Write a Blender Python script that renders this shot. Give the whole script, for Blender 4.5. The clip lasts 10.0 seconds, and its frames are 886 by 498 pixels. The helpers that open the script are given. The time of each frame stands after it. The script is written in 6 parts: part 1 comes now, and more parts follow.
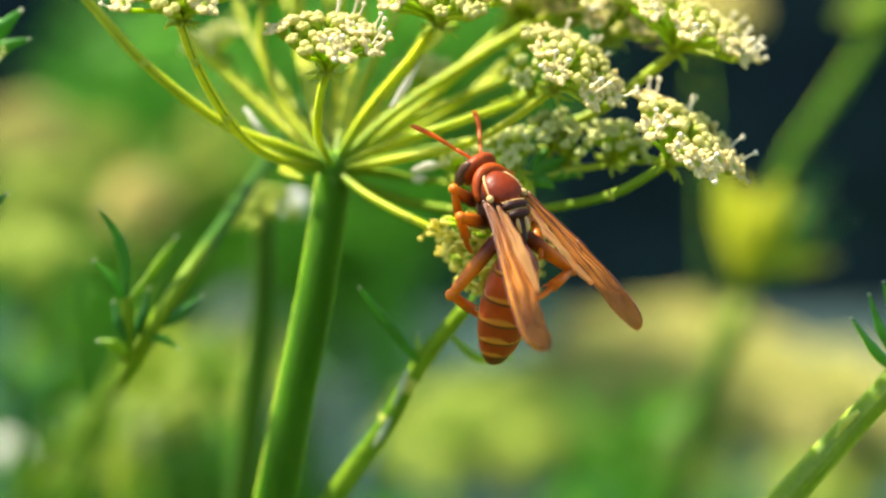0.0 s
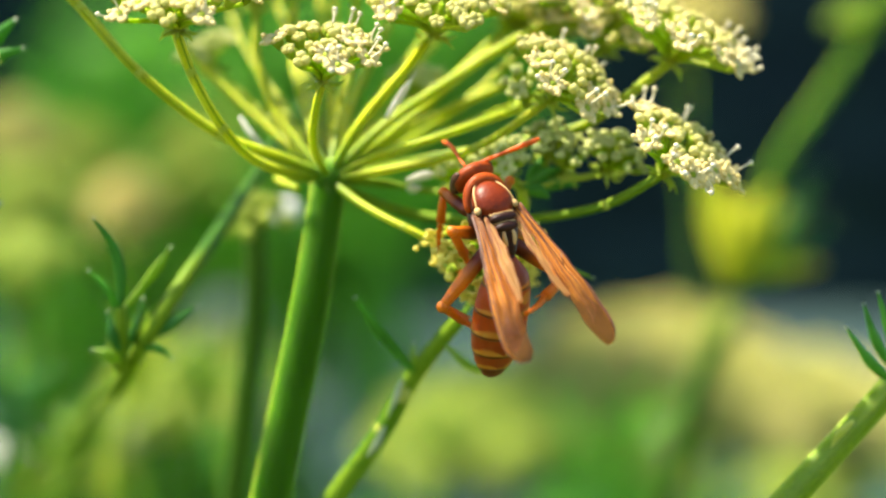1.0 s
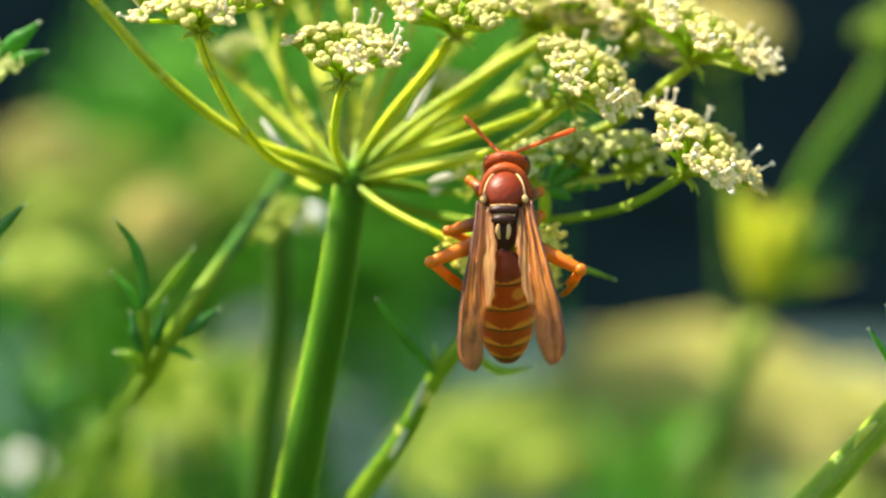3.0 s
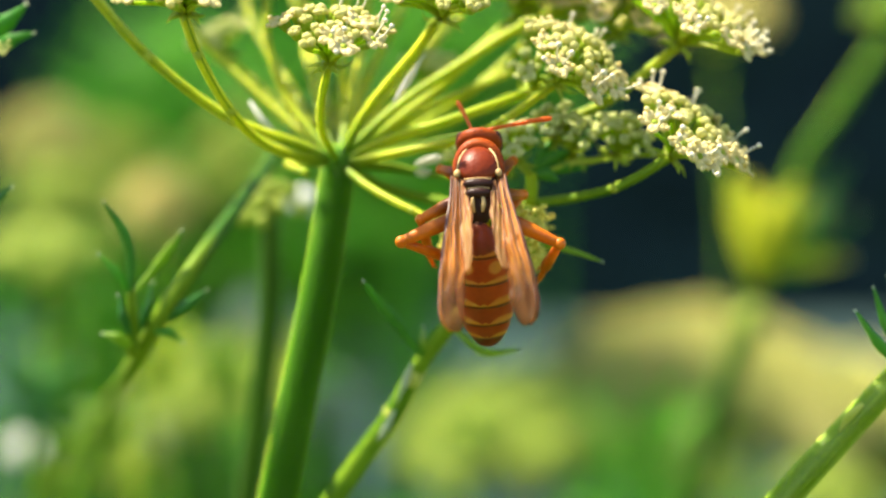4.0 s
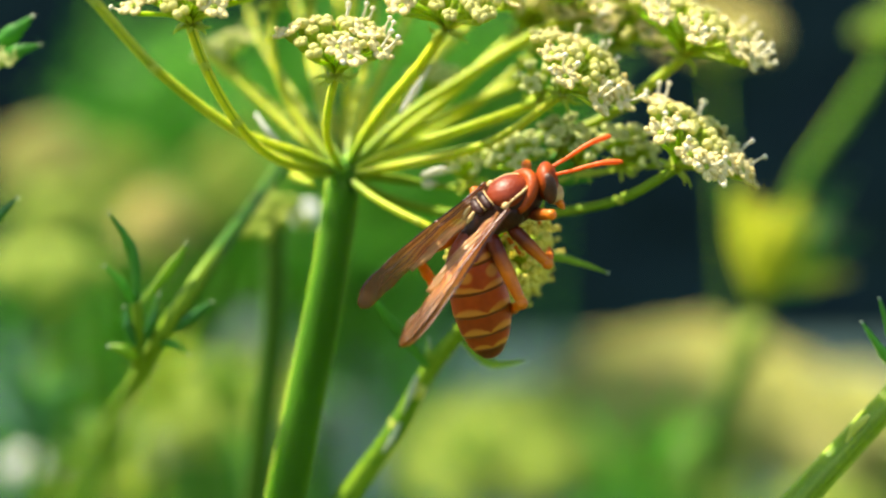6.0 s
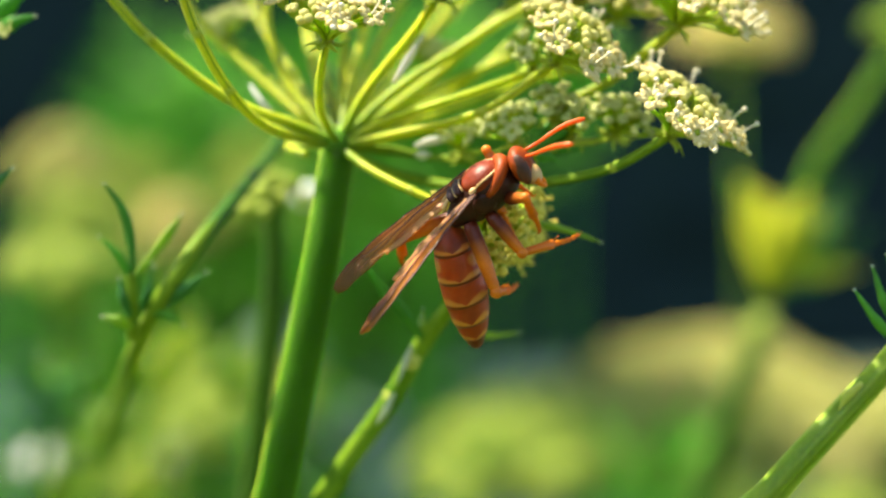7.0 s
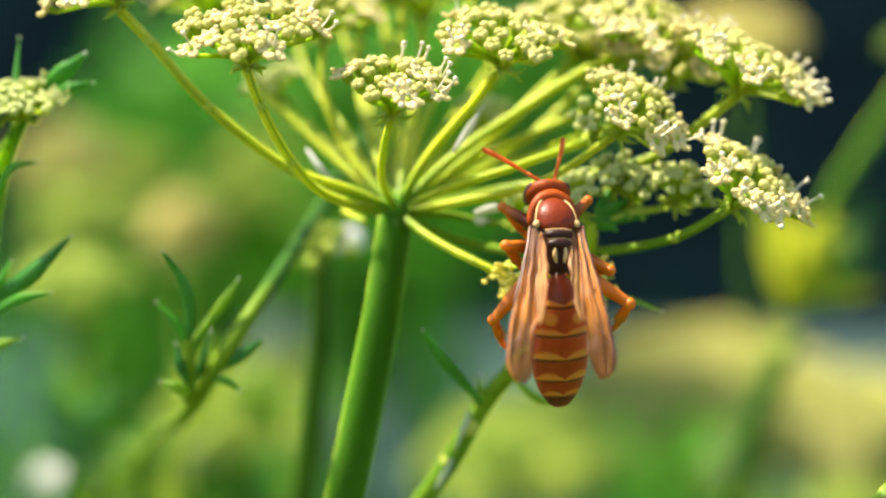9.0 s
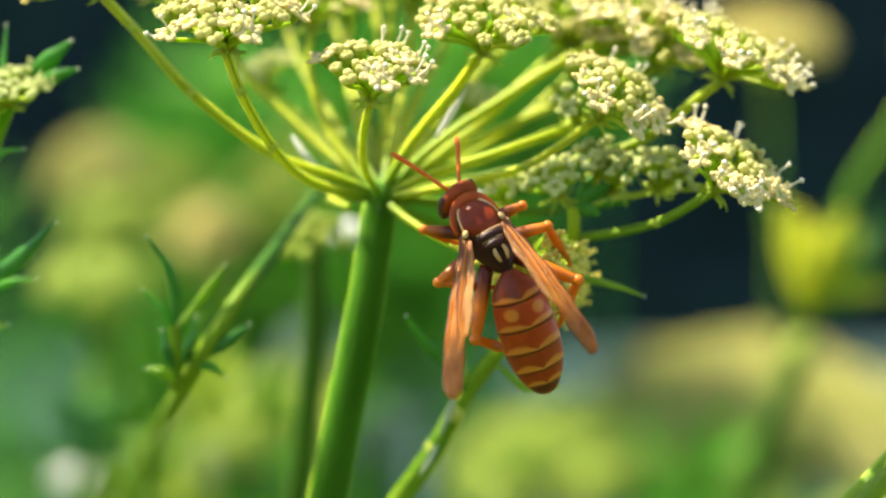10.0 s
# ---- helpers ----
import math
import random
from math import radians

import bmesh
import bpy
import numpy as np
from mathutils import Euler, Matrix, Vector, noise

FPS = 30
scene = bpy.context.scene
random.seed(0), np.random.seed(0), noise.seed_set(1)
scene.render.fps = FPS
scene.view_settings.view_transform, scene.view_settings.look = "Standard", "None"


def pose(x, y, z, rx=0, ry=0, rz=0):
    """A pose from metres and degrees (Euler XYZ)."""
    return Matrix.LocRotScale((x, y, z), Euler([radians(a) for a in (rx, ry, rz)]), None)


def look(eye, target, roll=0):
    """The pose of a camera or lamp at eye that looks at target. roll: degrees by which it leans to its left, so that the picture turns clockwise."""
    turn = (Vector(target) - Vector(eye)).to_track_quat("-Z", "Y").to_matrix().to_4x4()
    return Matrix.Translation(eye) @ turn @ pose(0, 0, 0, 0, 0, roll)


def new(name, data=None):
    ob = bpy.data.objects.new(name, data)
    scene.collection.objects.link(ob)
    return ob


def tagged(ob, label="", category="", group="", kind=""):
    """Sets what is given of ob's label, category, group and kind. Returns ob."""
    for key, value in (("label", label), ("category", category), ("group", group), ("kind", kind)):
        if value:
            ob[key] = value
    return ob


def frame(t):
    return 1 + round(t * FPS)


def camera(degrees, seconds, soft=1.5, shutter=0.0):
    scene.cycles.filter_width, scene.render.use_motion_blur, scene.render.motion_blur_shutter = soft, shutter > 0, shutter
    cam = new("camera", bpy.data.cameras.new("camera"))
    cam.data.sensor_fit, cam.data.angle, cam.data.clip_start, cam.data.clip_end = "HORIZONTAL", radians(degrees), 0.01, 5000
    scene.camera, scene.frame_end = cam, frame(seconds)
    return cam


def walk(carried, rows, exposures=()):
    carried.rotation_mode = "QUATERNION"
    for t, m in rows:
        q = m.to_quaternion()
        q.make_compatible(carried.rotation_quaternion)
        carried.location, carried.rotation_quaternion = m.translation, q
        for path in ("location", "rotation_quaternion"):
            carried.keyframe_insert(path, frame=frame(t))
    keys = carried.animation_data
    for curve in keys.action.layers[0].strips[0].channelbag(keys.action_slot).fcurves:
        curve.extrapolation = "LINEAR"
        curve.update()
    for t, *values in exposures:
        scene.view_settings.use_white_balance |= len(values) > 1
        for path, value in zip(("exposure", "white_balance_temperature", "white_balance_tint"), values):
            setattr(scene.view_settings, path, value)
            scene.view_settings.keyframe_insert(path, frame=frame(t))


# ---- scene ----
# A paper wasp on the umbel of a garden herb, hand-held close-up. The plan is in millimetres from the hub of the umbel:
# x to the right, y away from the viewer, z up; the hub stands 0.45 m over the ground.
cam = camera(24.0, 10.0, soft=2.2)
cam.data.dof.use_dof = True
cam.data.dof.focus_distance = 0.1800
cam.data.dof.aperture_fstop = 11.5
walk(cam, [
    (0, pose(0.01079, -0.19680, 0.44300, 90.000, 0, 0.138)),
    (0.2, pose(0.01019, -0.19680, 0.44314, 89.970, 0, -0.216)),
    (0.3, pose(0.00989, -0.19680, 0.44321, 89.951, 0, -0.166)),
    (0.5, pose(0.00929, -0.19680, 0.44335, 90.061, 0, -0.440)),
    (0.7, pose(0.00929, -0.19680, 0.44360, 89.749, 0, -0.741)),
    (0.9, pose(0.00929, -0.19680, 0.44385, 89.887, 0, -0.591)),
    (1, pose(0.00929, -0.19680, 0.44397, 89.978, 0, -0.439)),
    (1.2, pose(0.00929, -0.19680, 0.44333, 89.950, 0, -0.343)),
    (1.3, pose(0.00929, -0.19680, 0.44302, 89.914, 0, -0.436)),
    (1.5, pose(0.00929, -0.19680, 0.44238, 90.193, 0, -0.440)),
    (1.7, pose(0.00979, -0.19680, 0.44206, 90.242, 0, -0.338)),
    (1.8, pose(0.01003, -0.19680, 0.44190, 90.172, 0, -0.234)),
    (2, pose(0.01053, -0.19680, 0.44158, 90.345, 0, -0.070)),
    (2.1, pose(0.01041, -0.19680, 0.44158, 90.559, 0, 0.084)),
    (2.2, pose(0.01028, -0.19680, 0.44158, 90.780, 0, 0.295)),
    (2.3, pose(0.01016, -0.19680, 0.44158, 90.783, 0, 0.277)),
    (2.5, pose(0.00991, -0.19680, 0.44158, 90.514, 0, 0.110)),
    (2.7, pose(0.01035, -0.19680, 0.44176, 90.659, 0, 0.310)),
    (3.8, pose(0.01168, -0.19680, 0.44194, 90.342, 0, 0.801)),
    (4, pose(0.01274, -0.19680, 0.44158, 90.235, 0, 0.821)),
    (4.1, pose(0.01285, -0.19680, 0.44135, 90.273, 0, 0.596)),
    (4.2, pose(0.01295, -0.19680, 0.44112, 90.213, 0, 0.419)),
    (4.3, pose(0.01306, -0.19680, 0.44089, 90.324, 0, 0.364)),
    (4.5, pose(0.01327, -0.19680, 0.44043, 90.865, 0, 0.939)),
    (4.7, pose(0.01352, -0.19680, 0.44036, 91.143, 0, 1.401)),
    (4.8, pose(0.01364, -0.19680, 0.44033, 91.187, 0, 1.429)),
    (5, pose(0.01389, -0.19680, 0.44026, 91.057, 0, 1.271)),
    (5.2, pose(0.01255, -0.19680, 0.44104, 90.870, 0, 0.955)),
    (5.3, pose(0.01187, -0.19680, 0.44142, 90.819, 0, 0.894)),
    (5.5, pose(0.01053, -0.19680, 0.44220, 90.861, 0, 0.660)),
    (5.7, pose(0.01106, -0.19680, 0.44158, 90.743, 0, 0.686)),
    (6.8, pose(0.01433, -0.19680, 0.43681, 91.469, 0, 1.158)),
    (7, pose(0.01522, -0.19680, 0.43548, 91.520, 0, 1.527)),
    (7.1, pose(0.01354, -0.19680, 0.43658, 91.066, 0, 0.798)),
    (7.2, pose(0.01186, -0.19680, 0.43767, 90.618, 0, -0.011)),
    (7.3, pose(0.01017, -0.19680, 0.43877, 90.569, 0, -0.115)),
    (7.4, pose(0.00849, -0.19680, 0.43986, 90.825, 0, -0.086)),
    (7.5, pose(0.00681, -0.19680, 0.44096, 91.074, 0, -0.328)),
    (7.6, pose(0.00796, -0.19680, 0.44075, 91.445, 0, 0.176)),
    (7.7, pose(0.00911, -0.19680, 0.44054, 91.596, 0, 0.477)),
    (7.8, pose(0.01026, -0.19680, 0.44032, 91.340, 0, 0.601)),
    (7.9, pose(0.01141, -0.19680, 0.44011, 91.140, 0, 0.509)),
    (8, pose(0.01256, -0.19680, 0.43990, 91.091, 0, 0.438)),
    (8.1, pose(0.01141, -0.19680, 0.44103, 91.158, 0, 0.782)),
    (8.2, pose(0.01026, -0.19680, 0.44217, 91.357, 0, 1.310)),
    (8.3, pose(0.00911, -0.19680, 0.44330, 91.402, 0, 1.582)),
    (8.4, pose(0.00796, -0.19680, 0.44444, 91.061, 0, 1.272)),
    (8.5, pose(0.00681, -0.19680, 0.44557, 90.502, 0, 0.621)),
    (8.6, pose(0.00690, -0.19680, 0.44559, 90.262, 0, 0.219)),
    (8.7, pose(0.00699, -0.19680, 0.44560, 90.057, 0, 0.004)),
    (8.8, pose(0.00707, -0.19680, 0.44562, 90.017, 0, -0.087)),
    (8.9, pose(0.00716, -0.19680, 0.44563, 90.091, 0, 0.145)),
    (9, pose(0.00725, -0.19680, 0.44565, 90.382, 0, 0.821)),
    (9.2, pose(0.00849, -0.19680, 0.44501, 90.874, 0, 1.214)),
    (9.3, pose(0.00911, -0.19680, 0.44470, 90.786, 0, 1.397)),
    (9.5, pose(0.01035, -0.19680, 0.44406, 90.534, 0, 1.522)),
    (9.7, pose(0.01184, -0.19680, 0.44346, 90.816, 0, 1.928)),
    (9.8, pose(0.01258, -0.19680, 0.44316, 90.895, 0, 2.113)),
    (10, pose(0.01407, -0.19680, 0.44256, 90.902, 0, 2.369)),
], exposures=[(0.0, 1.70, 6800, 14), (10.0, 1.70, 6800, 14)])

# ---- light ----
HUB = Vector((0.0, 0.0, 0.45))
SUN_WAY = Vector((-0.46, 0.02, 0.88)).normalized()
world = bpy.data.worlds.new("sky")
scene.world = world
world.use_nodes = True
sky = world.node_tree.nodes.new("ShaderNodeTexSky")
sky.sky_type, sky.sun_disc = "NISHITA", False
sky.sun_elevation = math.asin(SUN_WAY.z)
sky.sun_rotation = math.atan2(SUN_WAY.x, SUN_WAY.y)
world.node_tree.links.new(sky.outputs["Color"], world.node_tree.nodes["Background"].inputs["Color"])
world.node_tree.nodes["Background"].inputs["Strength"].default_value = 0.12
sun = new("sun", bpy.data.lights.new("sun", "SUN"))
sun.data.energy, sun.data.angle, sun.data.color = 5.0, radians(1.0), (1.0, 0.93, 0.76)
sun.matrix_world = look(SUN_WAY * 5, (0, 0, 0))


# ---- materials ----
def ramp_stop(node, stops):
    el = node.color_ramp.elements
    while len(el) < len(stops):
        el.new(0.5)
    for e, (p, c) in zip(el, stops):
        e.position, e.color = p, (*c, 1)


def material(name, dark, light, rough=0.5, grain=900.0, patch=90.0, bump=0.25, glow=0.0, coat=0.0, alpha=1.0, stretch=(1, 1, 1), vary=0.0, gloss=0.5, deep=0.0, wander=(0.8, 1.0, 0.35)):
    """Two scales of noise between two colours, with fine relief; glow is the share of light let through a thin leaf,
    deep the distance (metres) that light wanders inside juicy tissue."""
    m = bpy.data.materials.new(name)
    m.use_nodes = True
    n, l = m.node_tree.nodes, m.node_tree.links
    b, out = n["Principled BSDF"], n["Material Output"]
    tc, mp = n.new("ShaderNodeTexCoord"), n.new("ShaderNodeMapping")
    mp.inputs["Scale"].default_value = stretch
    l.new(tc.outputs["Object"], mp.inputs["Vector"])
    fine, wide = n.new("ShaderNodeTexNoise"), n.new("ShaderNodeTexNoise")
    fine.inputs["Scale"].default_value, wide.inputs["Scale"].default_value = grain, patch
    fine.inputs["Detail"].default_value = 3
    l.new(mp.outputs["Vector"], fine.inputs["Vector"])
    l.new(tc.outputs["Object"], wide.inputs["Vector"])
    add = n.new("ShaderNodeMath")
    add.operation = "MULTIPLY_ADD"
    l.new(fine.outputs["Fac"], add.inputs[0])
    add.inputs[1].default_value = 0.5
    half = n.new("ShaderNodeMath")
    half.operation = "MULTIPLY_ADD"
    l.new(wide.outputs["Fac"], half.inputs[0])
    half.inputs[1].default_value, half.inputs[2].default_value = 1.1, -0.3
    l.new(half.outputs[0], add.inputs[2])
    last = add
    if vary:
        info = n.new("ShaderNodeObjectInfo")
        geo = n.new("ShaderNodeNewGeometry")
        s1 = n.new("ShaderNodeMath")
        s1.operation = "ADD"
        l.new(info.outputs["Random"], s1.inputs[0])
        l.new(geo.outputs["Random Per Island"], s1.inputs[1])
        s2 = n.new("ShaderNodeMath")
        s2.operation = "MULTIPLY_ADD"
        l.new(s1.outputs[0], s2.inputs[0])
        s2.inputs[1].default_value = vary
        s3 = n.new("ShaderNodeMath")
        s3.operation = "SUBTRACT"
        l.new(add.outputs[0], s3.inputs[0])
        s3.inputs[1].default_value = vary
        l.new(s3.outputs[0], s2.inputs[2])
        last = s2
    rp = n.new("ShaderNodeValToRGB")
    ramp_stop(rp, [(0.2, dark), (0.8, light)])
    l.new(last.outputs[0], rp.inputs["Fac"])
    l.new(rp.outputs["Color"], b.inputs["Base Color"])
    b.inputs["Roughness"].default_value = rough
    b.inputs["Specular IOR Level"].default_value = gloss
    b.inputs["Coat Weight"].default_value = coat
    b.inputs["Coat Roughness"].default_value = 0.25
    b.inputs["Alpha"].default_value = alpha
    if deep:
        b.inputs["Subsurface Weight"].default_value = 1.0
        b.inputs["Subsurface Scale"].default_value = deep
        b.inputs["Subsurface Radius"].default_value = wander
    bp = n.new("ShaderNodeBump")
    bp.inputs["Strength"].default_value, bp.inputs["Distance"].default_value = bump, 0.0002
    l.new(fine.outputs["Fac"], bp.inputs["Height"])
    l.new(bp.outputs["Normal"], b.inputs["Normal"])
    if glow:
        tr, mx = n.new("ShaderNodeBsdfTranslucent"), n.new("ShaderNodeMixShader")
        l.new(rp.outputs["Color"], tr.inputs["Color"])
        mx.inputs["Fac"].default_value = glow
        l.new(b.outputs[0], mx.inputs[1])
        l.new(tr.outputs[0], mx.inputs[2])
        l.new(mx.outputs[0], out.inputs["Surface"])
    return m


def banded(name, base, band, line, places, reach=0.25, spot=0.0, rough=0.42):
    """A tergite: chestnut, with a wavy yellow band and a dark rear line along the y axis of the part (metres)."""
    m = material(name, base[0], base[1], rough, 1500.0, 300.0, 0.12, 0.0, 0.0, gloss=0.22, deep=0.0015, wander=(1.0, 0.35, 0.10))
    n, l = m.node_tree.nodes, m.node_tree.links
    b = n["Principled BSDF"]
    src = b.inputs["Base Color"].links[0].from_socket
    tc, sep, wave = n.new("ShaderNodeTexCoord"), n.new("ShaderNodeSeparateXYZ"), n.new("ShaderNodeTexNoise")
    l.new(tc.outputs["Object"], sep.inputs[0])
    l.new(tc.outputs["Object"], wave.inputs["Vector"])
    wave.inputs["Scale"].default_value = 620.0
    # the band is thin on the middle line and reaches forward in a lobe on either side
    def calc(op, a, b=None, c=None):
        q = n.new("ShaderNodeMath")
        q.operation = op
        for i, v in enumerate((a, b, c)):
            if v is None:
                continue
            if isinstance(v, (int, float)):
                q.inputs[i].default_value = v
            else:
                l.new(v, q.inputs[i])
        return q.outputs[0]
    side = calc("MULTIPLY", calc("ABSOLUTE", sep.outputs["X"]), 1000.0)
    round_way = calc("ARCTAN2", calc("ABSOLUTE", sep.outputs["X"]), sep.outputs["Z"])
    lobe = calc("POWER", calc("ABSOLUTE", calc("SINE", calc("MULTIPLY", round_way, 2.1))), 0.8)
    edge = calc("MULTIPLY_ADD", lobe, reach, -0.08)
    edge = calc("MAXIMUM", edge, -0.06)
    edge = calc("MULTIPLY_ADD", wave.outputs["Fac"], 0.26, edge)
    rng = n.new("ShaderNodeMapRange")
    rng.inputs["From Min"].default_value, rng.inputs["From Max"].default_value = places
    l.new(sep.outputs["Y"], rng.inputs["Value"])
    rel = calc("DIVIDE", rng.outputs["Result"], edge)
    rp = n.new("ShaderNodeValToRGB")
    ramp_stop(rp, [(0.0, line), (0.04, line), (0.22, band), (1.0, band)])
    rp2 = n.new("ShaderNodeValToRGB")
    ramp_stop(rp2, [(0.0, (1, 1, 1)), (0.62, (0.9, 0.9, 0.9)), (1.0, (0, 0, 0))])
    if spot:
        # a round amber spot on either flank
        dx = calc("DIVIDE", calc("SUBTRACT", side, 1.25), 0.72)
        dy = calc("DIVIDE", calc("SUBTRACT", calc("ADD", rng.outputs["Result"], calc("MULTIPLY", wave.outputs["Fac"], 0.1)), 0.66), spot)
        ring = calc("SQRT", calc("ADD", calc("MULTIPLY", dx, dx), calc("MULTIPLY", dy, dy)))
        rel = calc("MINIMUM", rel, calc("MAXIMUM", ring, 0.3))
    l.new(rel, rp.inputs["Fac"])
    l.new(rel, rp2.inputs["Fac"])
    mx = n.new("ShaderNodeMix")
    mx.data_type = "RGBA"
    l.new(rp2.outputs["Color"], mx.inputs[0])
    l.new(src, mx.inputs[6])
    l.new(rp.outputs["Color"], mx.inputs[7])
    l.new(mx.outputs[2], b.inputs["Base Color"])
    return m


def wing_material(name, clear_root, clear_tip, pale=0.0):
    """A folded membrane, by its own chart (u from the outer edge to the inner, v from root to tip): amber at the outer edge,
    fine lengthways veining, smoky and clearer towards the tip, glassy along the inner edge."""
    m = bpy.data.materials.new(name)
    m.use_nodes = True
    n, l = m.node_tree.nodes, m.node_tree.links
    b, out = n["Principled BSDF"], n["Material Output"]
    uv, sep = n.new("ShaderNodeUVMap"), n.new("ShaderNodeSeparateXYZ")
    l.new(uv.outputs["UV"], sep.inputs[0])
    u, v = sep.outputs["X"], sep.outputs["Y"]

    def calc(op, a, c=0.0, d=0.0):
        q = n.new("ShaderNodeMath")
        q.operation = op
        for k, x in enumerate((a, c, d)):
            if isinstance(x, (int, float)):
                q.inputs[k].default_value = x
            else:
                l.new(x, q.inputs[k])
        return q.outputs[0]

    def step(x, lo, hi, a, c):
        q = n.new("ShaderNodeMapRange")
        q.interpolation_type = "SMOOTHSTEP"
        l.new(x, q.inputs["Value"])
        for key, val in (("From Min", lo), ("From Max", hi), ("To Min", a), ("To Max", c)):
            q.inputs[key].default_value = val
        return q.outputs["Result"]

    def mix(fac, a, c):
        q = n.new("ShaderNodeMix")
        q.data_type = "RGBA"
        l.new(fac, q.inputs[0])
        for k, x in ((6, a), (7, c)):
            if isinstance(x, tuple):
                q.inputs[k].default_value = (*x, 1)
            else:
                l.new(x, q.inputs[k])
        return q.outputs[2]

    def streaks(wide, long, detail):
        mp, t = n.new("ShaderNodeMapping"), n.new("ShaderNodeTexNoise")
        mp.inputs["Scale"].default_value = (wide, long, 1)
        l.new(uv.outputs["UV"], mp.inputs["Vector"])
        l.new(mp.outputs["Vector"], t.inputs["Vector"])
        t.inputs["Scale"].default_value, t.inputs["Detail"].default_value = 1.0, detail
        return t.outputs["Fac"]
    fine, cell = streaks(24.0, 3.0, 3.0), streaks(6.0, 7.0, 2.0)
    wander = calc("MULTIPLY_ADD", cell, 0.22, v)
    membrane = mix(step(fine, 0.40, 0.56, 0.0, 1.0), (0.44 + pale, 0.14 + pale, 0.024 + pale), (0.88 - pale * 0.3, 0.40 + pale, 0.080 + pale))
    membrane = mix(step(u, 0.10, 0.26, 1.0, 0.0), membrane, (0.94, 0.42, 0.060))
    smoke = calc("MULTIPLY", step(wander, 0.64, 0.92, 0.0, 0.78), step(u, 0.02, 0.14, 0.45, 1.0))
    membrane = mix(smoke, membrane, (0.085, 0.036, 0.016))
    l.new(membrane, b.inputs["Base Color"])
    b.inputs["Roughness"].default_value, b.inputs["Specular IOR Level"].default_value = 0.30, 0.32
    bp = n.new("ShaderNodeBump")
    bp.inputs["Strength"].default_value, bp.inputs["Distance"].default_value = 0.5, 0.0002
    l.new(calc("ADD", fine, calc("MULTIPLY", cell, 1.6)), bp.inputs["Height"])
    l.new(bp.outputs["Normal"], b.inputs["Normal"])
    tr, m1, clear, m2 = n.new("ShaderNodeBsdfTranslucent"), n.new("ShaderNodeMixShader"), n.new("ShaderNodeBsdfTransparent"), n.new("ShaderNodeMixShader")
    l.new(membrane, tr.inputs["Color"])
    m1.inputs["Fac"].default_value = 0.5
    l.new(b.outputs[0], m1.inputs[1])
    l.new(tr.outputs[0], m1.inputs[2])
    clear.inputs["Color"].default_value = (0.88, 0.66, 0.42, 1)
    glass = calc("ADD", step(wander, 0.45, 0.95, clear_root, clear_tip), calc("MULTIPLY", step(u, 0.62, 0.88, 0.0, 0.30), step(v, 0.55, 0.75, 1.0, 0.3)))
    glass = calc("MULTIPLY", glass, step(u, 0.02, 0.20, 0.35, 1.0))
    l.new(glass, m2.inputs["Fac"])
    l.new(m1.outputs[0], m2.inputs[1])
    l.new(clear.outputs[0], m2.inputs[2])
    l.new(m2.outputs[0], out.inputs["Surface"])
    return m


STEM = material("stem_skin", (0.026, 0.090, 0.005), (0.050, 0.138, 0.009), 0.65, 1400.0, 60.0, 0.06, 0.3, 0.0, stretch=(1, 1, 0.08), gloss=0.08, deep=0.0080)
RAY = material("ray_skin", (0.19, 0.32, 0.010), (0.43, 0.52, 0.026), 0.5, 1500.0, 110.0, 0.2, 0.25, 0.0, gloss=0.3, deep=0.0012)


def shade_near(m, middle, near, far, colour):
    """Puts shade into the skin: deeper green around middle, a point in the plant's own space."""
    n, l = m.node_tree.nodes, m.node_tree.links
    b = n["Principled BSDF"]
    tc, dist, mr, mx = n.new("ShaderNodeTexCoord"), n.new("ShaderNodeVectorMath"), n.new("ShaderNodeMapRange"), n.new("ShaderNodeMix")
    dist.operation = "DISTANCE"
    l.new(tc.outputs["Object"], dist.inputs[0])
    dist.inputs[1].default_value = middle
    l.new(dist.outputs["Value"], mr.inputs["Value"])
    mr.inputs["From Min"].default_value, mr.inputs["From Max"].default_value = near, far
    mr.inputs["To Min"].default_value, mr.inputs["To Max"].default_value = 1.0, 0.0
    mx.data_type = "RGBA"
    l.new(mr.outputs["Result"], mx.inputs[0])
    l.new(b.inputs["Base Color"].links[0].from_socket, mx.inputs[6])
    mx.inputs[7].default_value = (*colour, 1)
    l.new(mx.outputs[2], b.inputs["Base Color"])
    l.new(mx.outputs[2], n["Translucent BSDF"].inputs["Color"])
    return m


# The hub's shade is put into the ray colour, deep green close in.
MAIN_RAY = shade_near(material("main_ray_skin", (0.34, 0.40, 0.010), (0.62, 0.61, 0.024), 0.5, 1500.0, 110.0, 0.2, 0.25, 0.0, gloss=0.3, deep=0.0012),
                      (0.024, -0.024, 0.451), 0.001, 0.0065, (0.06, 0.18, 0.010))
GROOVE = material("ray_groove", (0.12, 0.24, 0.008), (0.28, 0.39, 0.014), 0.5, 1500.0, 110.0, 0.2, 0.25, 0.0, gloss=0.2)
LEAF = material("leaf_skin", (0.040, 0.23, 0.022), (0.125, 0.44, 0.036), 0.42, 1200.0, 140.0, 0.2, 0.5, 0.05, gloss=0.35)
LEAF_PALE = material("young_leaf_skin", (0.13, 0.30, 0.006), (0.30, 0.50, 0.018), 0.42, 1200.0, 140.0, 0.2, 0.35, 0.05)
LEAF_DEEP = material("deep_leaf_skin", (0.018, 0.13, 0.020), (0.060, 0.27, 0.030), 0.42, 1200.0, 140.0, 0.2, 0.35, 0.05, gloss=0.35)
